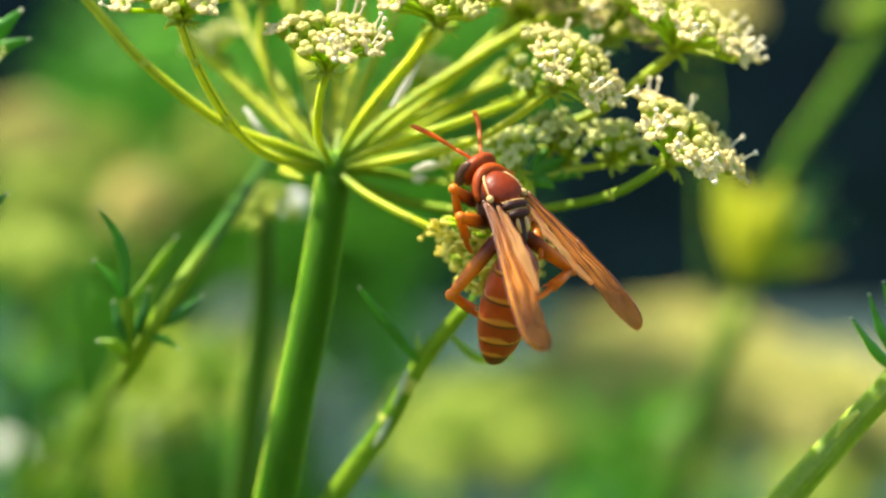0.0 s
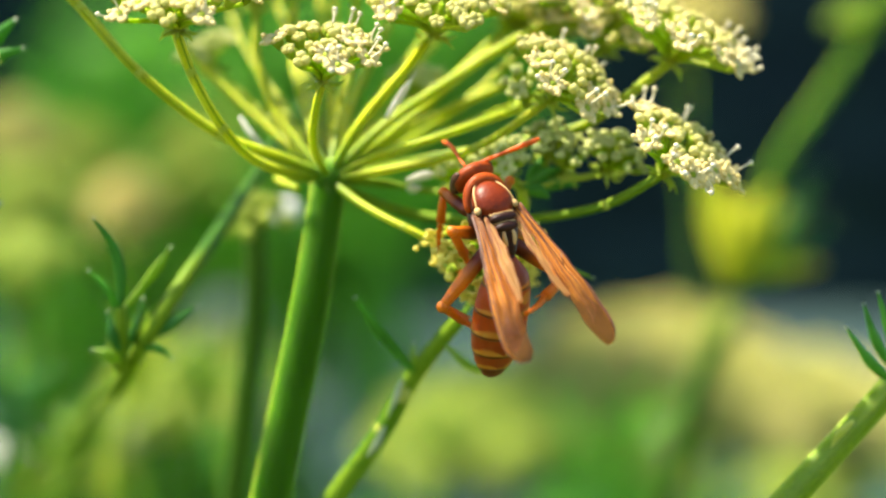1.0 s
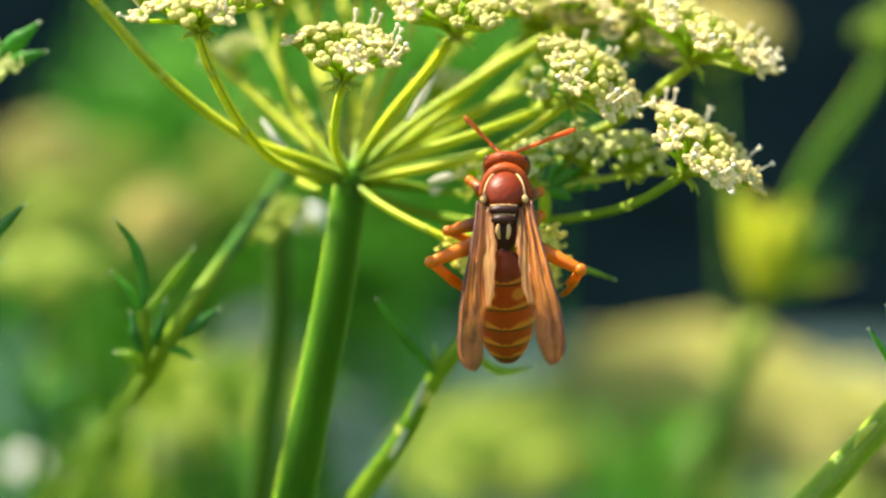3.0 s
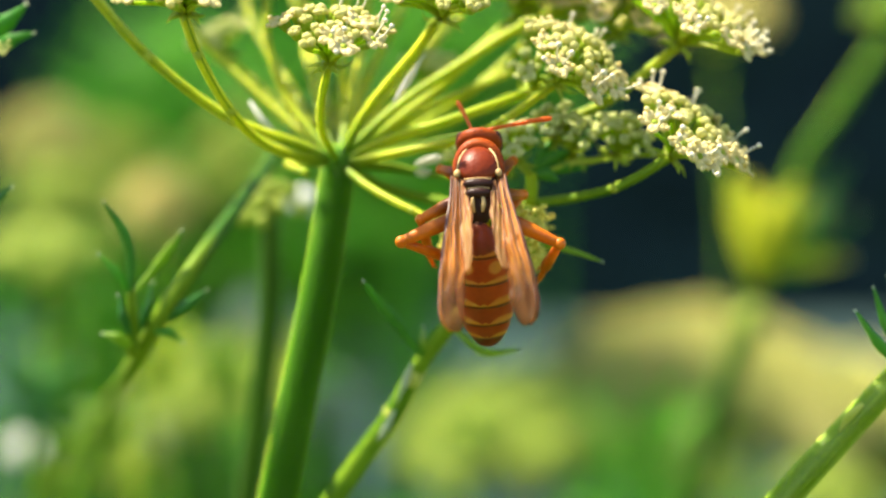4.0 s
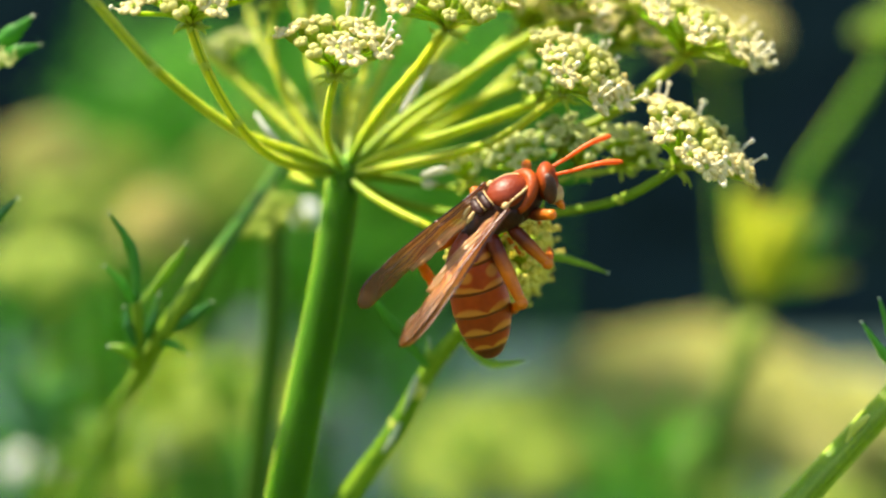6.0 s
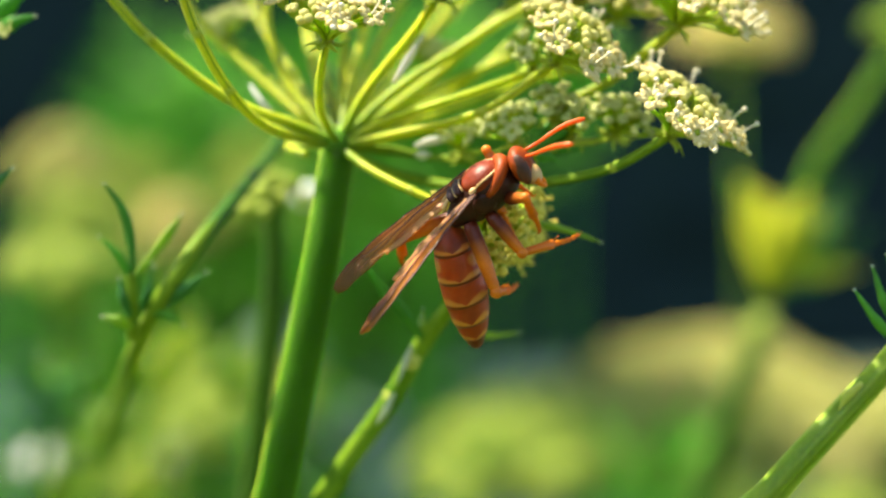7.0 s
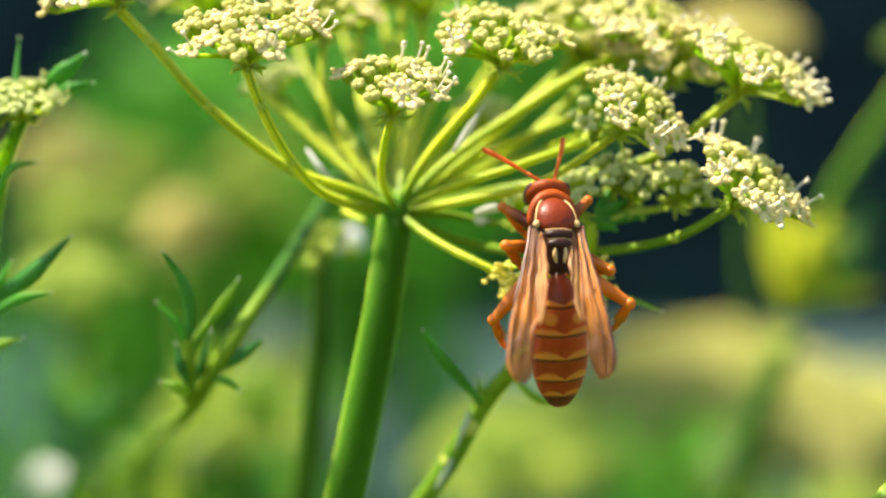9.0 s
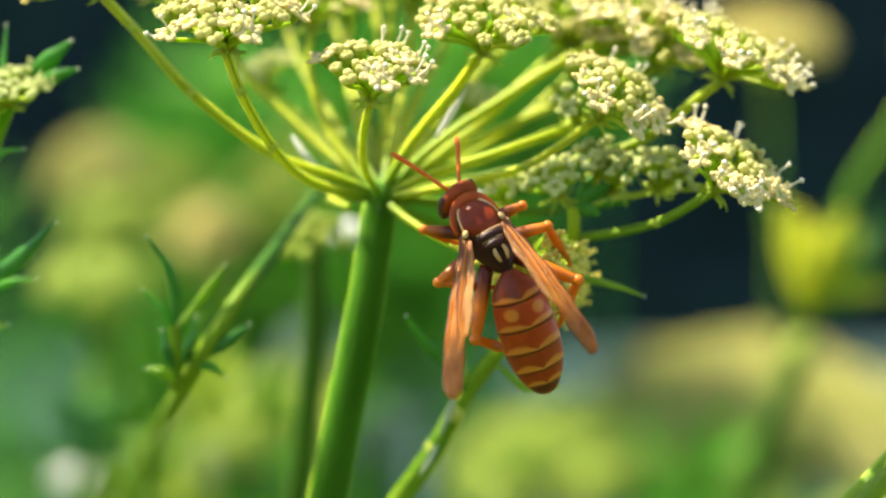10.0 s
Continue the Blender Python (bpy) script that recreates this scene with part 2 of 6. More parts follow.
TIP = material("leaf_tip", (0.28, 0.38, 0.20), (0.50, 0.56, 0.38), 0.5, 1500.0, 200.0, 0.1, 0.2, gloss=0.2)
PETAL = material("petal_cream", (0.68, 0.58, 0.20), (0.84, 0.76, 0.42), 0.6, 2200.0, 500.0, 0.3, 0.4, vary=0.12, gloss=0.15)
BUD = material("bud_pale", (0.50, 0.51, 0.12), (0.76, 0.71, 0.31), 0.55, 2200.0, 500.0, 0.3, 0.5, vary=0.18, gloss=0.15)
PETAL_YELLOW = material("petal_yellow", (0.74, 0.66, 0.10), (0.92, 0.86, 0.26), 0.6, 2200.0, 500.0, 0.3, 0.45, vary=0.15, gloss=0.15)
YOUNG_BUD = material("young_bud", (0.50, 0.57, 0.18), (0.78, 0.80, 0.40), 0.55, 2200.0, 500.0, 0.3, 0.5, vary=0.18, gloss=0.15)
OVARY = material("ovary_green", (0.30, 0.45, 0.02), (0.54, 0.62, 0.07), 0.5, 2200.0, 400.0, 0.3, 0.45, vary=0.1, gloss=0.25)
STYLE = material("stamen_white", (0.62, 0.58, 0.36), (0.80, 0.76, 0.56), 0.5, 2000.0, 400.0, 0.1, 0.2, gloss=0.2)
STALK = material("stalk_skin", (0.13, 0.25, 0.010), (0.29, 0.40, 0.028), 0.5, 1500.0, 110.0, 0.3, 0.2, 0.0, gloss=0.3, deep=0.0010)
FAR_GREY = material("far_grey_patch", (0.13, 0.20, 0.18), (0.24, 0.32, 0.28), 0.8, 900.0, 60.0, 0.2, 0.3, vary=0.25, gloss=0.1)
TWIG = material("twig_skin", (0.034, 0.105, 0.006), (0.070, 0.175, 0.010), 0.55, 1400.0, 60.0, 0.06, 0.3, 0.0, gloss=0.2)
# The lit stretch is put into the colour: pale below, deep green above.
BRANCH = shade_near(material("branch_skin", (0.09, 0.20, 0.008), (0.23, 0.34, 0.020), 0.55, 1400.0, 90.0, 0.15, 0.25, 0.0, gloss=0.12),
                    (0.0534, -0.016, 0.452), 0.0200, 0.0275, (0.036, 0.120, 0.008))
SHOOT = material("shoot_skin", (0.060, 0.18, 0.006), (0.24, 0.38, 0.018), 0.55, 1400.0, 150.0, 0.25, 0.3, 0.0, gloss=0.12)
SHEATH = material("sheath_skin", (0.38, 0.45, 0.008), (0.70, 0.70, 0.028), 0.5, 1500.0, 110.0, 0.2, 0.45, 0.0, gloss=0.3)
NODE = material("node_pale", (0.40, 0.48, 0.04), (0.62, 0.65, 0.14), 0.5, 1500.0, 200.0, 0.2, 0.3, gloss=0.3)
WHITE_SLIVER = material("white_sliver", (0.52, 0.54, 0.42), (0.76, 0.76, 0.66), 0.4, 1600.0, 200.0, 0.2, 0.3)
FAR_FLOWER = material("far_blossom", (0.32, 0.35, 0.055), (0.52, 0.48, 0.16), 0.6, 900.0, 60.0, 0.2, 0.3, vary=0.25, gloss=0.15)
FAR_CREAM = material("far_cream_blossom", (0.52, 0.46, 0.08), (0.76, 0.68, 0.28), 0.6, 900.0, 60.0, 0.2, 0.35, vary=0.25, gloss=0.2)
FAR_BUD = material("far_green_head", (0.21, 0.34, 0.028), (0.46, 0.54, 0.095), 0.6, 900.0, 60.0, 0.2, 0.35, vary=0.25, gloss=0.2)
FAR_PALE = material("far_white_flower", (0.68, 0.70, 0.60), (0.86, 0.87, 0.80), 0.8, 900.0, 60.0, 0.2, 0.3, gloss=0.1)
FAR_LEAF = material("bed_leaf", (0.020, 0.17, 0.014), (0.170, 0.50, 0.036), 0.5, 600.0, 25.0, 0.2, 0.45, vary=0.40, gloss=0.2)
CHESTNUT = material("chestnut_shell", (0.105, 0.012, 0.002), (0.20, 0.028, 0.003), 0.42, 2600.0, 420.0, 0.25, 0.0, 0.0, gloss=0.16)
RUST = material("rust_shell", (0.16, 0.021, 0.002), (0.30, 0.052, 0.004), 0.45, 2600.0, 420.0, 0.3, 0.0, 0.0, gloss=0.14)
DARK_SHELL = material("dark_shell", (0.014, 0.005, 0.003), (0.05, 0.014, 0.006), 0.45, 2600.0, 420.0, 0.35, 0.0, 0.0, gloss=0.18)
CREAM_MARK = material("cream_mark", (0.34, 0.20, 0.06), (0.54, 0.37, 0.15), 0.5, 2600.0, 420.0, 0.2, gloss=0.3)
ORANGE = material("orange_leg", (0.62, 0.14, 0.004), (0.86, 0.27, 0.008), 0.35, 2600.0, 420.0, 0.2, 0.4, 0.05, gloss=0.4)

EYE = material("compound_eye", (0.030, 0.012, 0.006), (0.085, 0.034, 0.014), 0.34, 6000.0, 500.0, 0.4, 0.0, 0.0, gloss=0.22)
ANTENNA = material("antenna_rust", (0.66, 0.12, 0.010), (0.88, 0.24, 0.02), 0.45, 3000.0, 420.0, 0.3, 0.5)
def leg_material():
    m = material("leg_shell", (0.58, 0.13, 0.004), (0.84, 0.26, 0.008), 0.4, 2600.0, 420.0, 0.2, 0.35, 0.05, gloss=0.4)
    n, l = m.node_tree.nodes, m.node_tree.links
    b = n["Principled BSDF"]
    tc, sep, mr, mx = n.new("ShaderNodeTexCoord"), n.new("ShaderNodeSeparateXYZ"), n.new("ShaderNodeMapRange"), n.new("ShaderNodeMix")
    l.new(tc.outputs["Object"], sep.inputs[0])
    l.new(sep.outputs["Y"], mr.inputs["Value"])
    # Rust towards the body, painted darker there for the legs' own shade.
    mr.inputs["From Min"].default_value, mr.inputs["From Max"].default_value = 0.0013, 0.0036
    mr.inputs["To Min"].default_value, mr.inputs["To Max"].default_value = 1.0, 0.0
    mx.data_type = "RGBA"
    l.new(mr.outputs["Result"], mx.inputs[0])
    l.new(b.inputs["Base Color"].links[0].from_socket, mx.inputs[6])
    mx.inputs[7].default_value = (0.14, 0.022, 0.005, 1)
    l.new(mx.outputs[2], b.inputs["Base Color"])
    l.new(mx.outputs[2], n["Translucent BSDF"].inputs["Color"])
    return m


THIGH = leg_material()
WING = wing_material("wing_membrane", 0.18, 0.50)
HIND_WING = wing_material("hind_wing_membrane", 0.55, 0.6, 0.14)
VEIN = material("wing_vein", (0.05, 0.014, 0.005), (0.13, 0.036, 0.010), 0.4, 2600.0, 300.0, 0.2)
EARTH = material("mossy_earth", (0.030, 0.045, 0.012), (0.075, 0.105, 0.028), 0.95, 60.0, 1.5, 0.6, gloss=0.1)
GRAVEL = material("grey_gravel", (0.014, 0.034, 0.034), (0.040, 0.075, 0.072), 0.9, 90.0, 1.5, 0.6, gloss=0.1)
# Near-black leaf colours carry the hedge's shade; nothing in the scene shades it.
HEDGE = material("hedge_leaf_painted_shade", (0.0080, 0.0140, 0.0200), (0.0120, 0.0280, 0.0220), 0.9, 40.0, 2.2, 0.3, gloss=0.01)


# ---- building helpers ----
def plan(x, y, z):
    """Millimetres from the hub to the world."""
    return HUB + Vector((x, y, z)) * 0.001


def part(name, bm, mats, parent, label=""):
    mesh = bpy.data.meshes.new(name)
    bm.normal_update()
    bm.to_mesh(mesh)
    bm.free()
    return mesh_part(name, mesh, mats, parent, label)


def mesh_part(name, mesh, mats, parent, label="", m=None):
    if not mesh.materials:
        for x in (mats if isinstance(mats, (list, tuple)) else [mats]):
            mesh.materials.append(x)
        mesh.polygons.foreach_set("use_smooth", [True] * len(mesh.polygons))
    ob = new(name, mesh)
    ob.parent = parent
    if m is not None:
        ob.matrix_basis = m
    return tagged(ob, label) if label else ob


def thing(name, label, category, at, group="", kind=""):
    ob = new(name)
    ob.empty_display_size = 0.005
    ob.location = at
    return tagged(ob, label, category, group, kind)


def smooth_path(pts, steps=6):
    """A centripetal Catmull-Rom curve through the points."""
    p = [Vector(q) for q in pts]
    if len(p) < 3:
        return [p[0].lerp(p[1], i / steps) for i in range(steps + 1)]
    p = [2 * p[0] - p[1]] + p + [2 * p[-1] - p[-2]]
    out = []
    for i in range(1, len(p) - 2):
        a, b, c, d = p[i - 1:i + 3]
        t1 = max(1e-6, (b - a).length) ** 0.5
        t2 = t1 + max(1e-6, (c - b).length) ** 0.5
        t3 = t2 + max(1e-6, (d - c).length) ** 0.5
        for s in range(steps):
            t = t1 + (t2 - t1) * s / steps
            a1, a2, a3 = a.lerp(b, t / t1), b.lerp(c, (t - t1) / (t2 - t1)), c.lerp(d, (t - t2) / (t3 - t2))
            b1, b2 = a1.lerp(a2, t / t2), a2.lerp(a3, (t - t1) / (t3 - t1))
            out.append(b1.lerp(b2, (t - t1) / (t2 - t1)))
    return out + [p[-2]]


def tube(bm, pts, radius, sides=8, ribs=0.0, mat=0, flat=1.0, side=None, groove=0):
    """A rod along the points; radius is a number or a function of 0..1; ribs give lengthways ridges; flat squeezes it across side."""
    rings, n = [], len(pts)
    ref = Vector(side) if side is not None else None
    prev = None
    for i, p in enumerate(pts):
        d = (pts[min(i + 1, n - 1)] - pts[max(i - 1, 0)]).normalized()
        if ref is not None:
            u = (ref - d * ref.dot(d)).normalized()
        elif prev is None:
            u = d.orthogonal().normalized()
        else:
            u = (prev - d * prev.dot(d)).normalized()
        prev = u
        v = d.cross(u)
        r = radius(i / (n - 1)) if callable(radius) else radius
        ring = []
        for j in range(sides):
            a = 2 * math.pi * j / sides
            k = r * (1 + (ribs if j % 2 else -ribs))
            ring.append(bm.verts.new(p + u * (math.cos(a) * k) + v * (math.sin(a) * k * flat)))
        rings.append(ring)
    for a, b in zip(rings, rings[1:]):
        for j in range(sides):
            f = bm.faces.new((a[j], a[(j + 1) % sides], b[(j + 1) % sides], b[j]))
            f.material_index = mat + (1 if groove and j % groove == 0 else 0)
    for ring in (list(reversed(rings[0])), rings[-1]):
        f = bm.faces.new(ring)
        f.material_index = mat
    return bm


def ball(bm, at, r, mat=0, scale=(1, 1, 1), turn=None, sub=1):
    made = bmesh.ops.create_icosphere(bm, subdivisions=sub, radius=1.0)["verts"]
    m = Matrix.Translation(at) @ (turn.to_4x4() if turn is not None else Matrix()) @ Matrix.Diagonal((r * scale[0], r * scale[1], r * scale[2], 1))
    bmesh.ops.transform(bm, matrix=m, verts=made)
    for v in made:
        for f in v.link_faces:
            f.material_index = mat


def loft(bm, sections, sides=20, mat=0):
    """Rings across the y axis: (y, z of centre, half width, half height)."""
    rings = []
    for y, cz, rx, rz in sections:
        rings.append([bm.verts.new((math.cos(2 * math.pi * j / sides) * rx, y, cz + math.sin(2 * math.pi * j / sides) * rz)) for j in range(sides)])
    for a, b in zip(rings, rings[1:]):
        for j in range(sides):
            bm.faces.new((a[j], a[(j + 1) % sides], b[(j + 1) % sides], b[j])).material_index = mat
    bm.faces.new(rings[0]).material_index = mat
    bm.faces.new(list(reversed(rings[-1]))).material_index = mat
    bmesh.ops.recalc_face_normals(bm, faces=bm.faces[:])
    return bm


def mmv(v):
    return Vector(v) * 0.001


def facing(way):
    """A turn that takes z to the given way."""
    return Vector(way).to_track_quat("Z", "Y").to_matrix()


# ---- flowers, built once and shared ----
def bud_mesh(seed, name):
    """A closed bud: five cream lobes curled over a green ovary, 1.3 mm across, standing on z = 0."""
    rnd = random.Random(seed)
    bm = bmesh.new()
    tube(bm, [mmv((0, 0, z)) for z in (-0.1, 0.25, 0.6, 0.85)], lambda t: 0.001 * (0.16, 0.40, 0.46, 0.36)[min(3, int(t * 3 + 0.5))], 7, 0.06, 1)
    lobes = (2, 3, 2, 5)[seed % 4]
    fat = {2: 0.47, 3: 0.42, 5: 0.34}[lobes]
    for i in range(lobes):
        a = 2 * math.pi * i / lobes + rnd.uniform(-0.15, 0.15)
        q = Matrix.Rotation(a, 3, "Z")
        ball(bm, q @ mmv((0.34, 0, 0.95 + rnd.uniform(-0.06, 0.06))), fat * 0.001, 0, (0.95, 1.0, 0.85), q)
    mesh = bpy.data.meshes.new(name)
    bm.to_mesh(mesh)
    bm.free()
    return mesh


def flower_mesh(seed, name, share=0.0):
    """An open floret: five notched petals with curled tips, green disc, 2.4 mm across; share of its petals with a stamen beside them."""
    rnd = random.Random(seed)
    bm = bmesh.new()
    tube(bm, [mmv((0, 0, z)) for z in (-0.1, 0.3, 0.7)], lambda t: 0.001 * (0.16 + 0.3 * t), 7, 0.06, 1)
    ball(bm, mmv((0, 0, 0.78)), 0.00034, 2, (1, 1, 0.6))
    for i in range(5):
        a = 2 * math.pi * i / 5 + rnd.uniform(-0.2, 0.2)
        q = Matrix.Rotation(a, 3, "Z")
        rise = rnd.uniform(-0.1, 0.35)
        ball(bm, q @ mmv((0.62, 0.17, 0.80 + rise * 0.5)), 0.00040, 0, (1.25, 0.75, 0.42), q @ Matrix.Rotation(-rise, 3, "Y"))
        ball(bm, q @ mmv((0.62, -0.17, 0.80 + rise * 0.5)), 0.00040, 0, (1.25, 0.75, 0.42), q @ Matrix.Rotation(-rise, 3, "Y"))
        ball(bm, q @ mmv((1.02, 0, 0.92 + rise)), 0.00022, 0, (1, 1.1, 0.8))
        if rnd.random() < share:
            q2 = Matrix.Rotation(a + 0.6, 3, "Z")
            high, out_ = rnd.uniform(0.7, 1.5), rnd.uniform(0.3, 1.2)
            pts = [q2 @ mmv((0.3, 0, 0.8)), q2 @ mmv((0.3 + out_ * 0.75, 0, 0.8 + high * 0.4)), q2 @ mmv((0.3 + out_, 0, 0.8 + high))]
            tube(bm, smooth_path(pts, 3), 0.00008, 5, 0, 3)
            ball(bm, pts[-1], 0.00023, 3, (1, 1, 0.85))
    mesh = bpy.data.meshes.new(name)
    bm.to_mesh(mesh)
    bm.free()
    return mesh


BUDS = [bud_mesh(i, "bud") for i in range(1, 5)]
FLOWERS = [flower_mesh(i, "floret") for i in range(11, 16)]
RIM_FLOWERS = [flower_mesh(i, "floret", 0.42) for i in range(21, 26)]


def umbellet(plant, at, axis, radius, count, open_share=0.35, dome=0.35, stalk=4.0, pick=True, seed=0, size=1.0, tint=None):
    """A small head: pedicels fan out from one point; buds inside, open florets round the rim."""
    rnd = random.Random(seed)
    turn = facing(axis)
    bm = bmesh.new()
    spots = []
    count = round(count * 0.94)
    for i in range(count):
        r = math.sqrt((i + 0.5) / count)
        a = i * 2.39996 + rnd.uniform(-0.2, 0.2)
        h = stalk * (1 - dome * r * r) + rnd.uniform(-0.3, 0.3)
        tip = Vector((math.cos(a) * r * radius, math.sin(a) * r * radius, h))
        spots.append((tip, r, a))
        mid = Vector((tip.x * 0.35, tip.y * 0.35, h * 0.55))
        tube(bm, smooth_path([mmv((0, 0, 0)), mmv(mid), mmv(tip)], 3), 0.00022, 6)
    for i in range(7):
        a = 2 * math.pi * i / 7 + rnd.uniform(-0.3, 0.3)
        w = Vector((math.cos(a), math.sin(a), 0))
        tube(bm, smooth_path([mmv(w * 0.3), mmv(w * 1.4 + Vector((0, 0, -0.2))), mmv(w * rnd.uniform(1.6, 2.3) + Vector((0, 0, rnd.uniform(-0.9, 0.6))))], 3),
             lambda t: 0.00030 * (1 - 0.85 * t), 6, 0, 1, 0.5)
    ball(bm, mmv((0, 0, 0.1)), 0.00075, 0, (1, 1, 0.7))
    head = part("umbellet", bm, [RAY, OVARY], plant, "cream and green flower cluster on fine stalks")
    head.matrix_basis = Matrix.Translation(plan(*at) - plant.location) @ turn.to_4x4()
    rest = bmesh.new()
    for tip, r, a in spots:
        lean = Vector((tip.x, tip.y, radius * 1.5)).normalized()
        spin = facing(lean) @ Matrix.Rotation(rnd.uniform(0, 6.28), 3, "Z")
        is_open = rnd.random() < open_share * (0.15 + 1.5 * r ** 3)
        grow = size * rnd.uniform(1.05, 1.32)
        m = Matrix.Translation(mmv(tip)) @ spin.to_4x4() @ Matrix.Scale(grow, 4)
        mesh = rnd.choice((RIM_FLOWERS if r > 0.86 else FLOWERS) if is_open else BUDS)
        if pick:
            ob = mesh_part("floret" if is_open else "bud", mesh, [PETAL if is_open else BUD, OVARY, OVARY, STYLE], head, "", m)
            if tint:
                for k in (0, 3):
                    ob.material_slots[k].link = "OBJECT"
                    ob.material_slots[k].material = tint
        else:
            got = len(rest.verts)
            rest.from_mesh(mesh)
            rest.verts.ensure_lookup_table()
            bmesh.ops.transform(rest, matrix=m, verts=rest.verts[got:])
    if pick:
        rest.free()
    else:
        tagged(part("blossom", rest, [tint or BUD, OVARY, OVARY, tint or STYLE], head), kind="stuff")
    return head


def blade(plant, pts, width, mat=None, thick=0.45, tip=True, name="leaflet", label=""):
    """A fleshy thread-like leaflet with a pale horny tip."""
    path = smooth_path([plan(*p) - plant.location for p in pts], 6)
    bm = bmesh.new()
    tube(bm, path, lambda t: 0.001 * width * (0.45 + 1.6 * t * (1 - t) * 1.35 if t < 0.62 else max(0.10, 1.32 * (1 - t) ** 0.55)), 8, 0.0, 0, thick, (0.2, -0.3, 1))
    if tip:
        ball(bm, path[-1], 0.00027 * max(0.6, width), 1, (1, 1, 1))
    return part(name, bm, [mat or LEAF, TIP], plant, label)


def rod(plant, name, pts, r0, r1, mat, ribs=0.05, sides=12, label="", steps=7, groove=0):
    bm = bmesh.new()
    tube(bm, smooth_path([plan(*p) - plant.location for p in pts], steps), lambda t: 0.001 * (r0 + (r1 - r0) * t), sides, ribs, groove=groove)
    return part(name, bm, mat, plant, label)


def knuckle(plant, at, r, way, mat=None):
    bm = bmesh.new()
    ball(bm, Vector((0, 0, 0)), r * 0.001, 0, (1, 1, 1.3), facing(way), 2)
    ob = part("node", bm, mat or NODE, plant, "pale swollen joint")
    ob.location = plan(*at) - plant.location
    return ob


# ---- ground and distance ----
def build_ground():
    bm = bmesh.new()
    bmesh.ops.create_grid(bm, x_segments=60, y_segments=60, size=60.0)
    for v in bm.verts:
        v.co.z = 0.03 * noise.noise(v.co * 0.7)
    mesh = bpy.data.meshes.new("ground")
    bm.to_mesh(mesh)
    bm.free()
    mesh.materials.append(EARTH)
    tagged(new("ground", mesh), "dark mossy earth of a garden bed", "ground", kind="structure")
    bm = bmesh.new()
    rows = [[bm.verts.new((-10 + 20 * i / 60, y + 0.05 * noise.noise(Vector((i * 0.5, y, 0))), 0.045 + 0.008 * noise.noise(Vector((i * 0.9, y * 3, 4))))) for y in (2.4, 4.0, 6.0, 8.5, 11.5)] for i in range(61)]
    low = [[bm.verts.new((v.co.x, v.co.y, -0.03)) for v in (row[0], row[-1])] for row in rows]
    for i in range(60):
        a, b = rows[i], rows[i + 1]
        for j in range(4):
            bm.faces.new((a[j], b[j], b[j + 1], a[j + 1]))
        bm.faces.new((low[i][0], low[i + 1][0], b[0], a[0]))
        bm.faces.new((a[-1], b[-1], low[i + 1][1], low[i][1]))
    bmesh.ops.recalc_face_normals(bm, faces=bm.faces[:])
    mesh = bpy.data.meshes.new("path")
    bm.to_mesh(mesh)
    bm.free()
    mesh.materials.append(GRAVEL)
    tagged(new("path", mesh), "blue-grey gravel path behind the bed", "path", kind="structure")


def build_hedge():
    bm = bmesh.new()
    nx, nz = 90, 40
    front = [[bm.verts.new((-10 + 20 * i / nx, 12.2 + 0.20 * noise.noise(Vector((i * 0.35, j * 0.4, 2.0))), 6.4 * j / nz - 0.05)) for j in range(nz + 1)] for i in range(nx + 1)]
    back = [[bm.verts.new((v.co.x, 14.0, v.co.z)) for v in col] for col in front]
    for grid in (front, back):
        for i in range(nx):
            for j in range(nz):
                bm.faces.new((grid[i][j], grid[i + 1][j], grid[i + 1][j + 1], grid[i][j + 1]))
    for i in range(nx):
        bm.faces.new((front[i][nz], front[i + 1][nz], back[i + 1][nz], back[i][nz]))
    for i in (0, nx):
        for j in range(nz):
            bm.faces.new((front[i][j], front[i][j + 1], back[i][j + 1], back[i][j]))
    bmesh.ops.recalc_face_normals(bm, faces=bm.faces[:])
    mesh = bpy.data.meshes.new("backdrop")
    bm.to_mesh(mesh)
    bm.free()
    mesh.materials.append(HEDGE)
    tagged(new("backdrop", mesh), "dark evergreen hedge, its deep shade put into the colour", "hedge", kind="structure")


build_ground()
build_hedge()


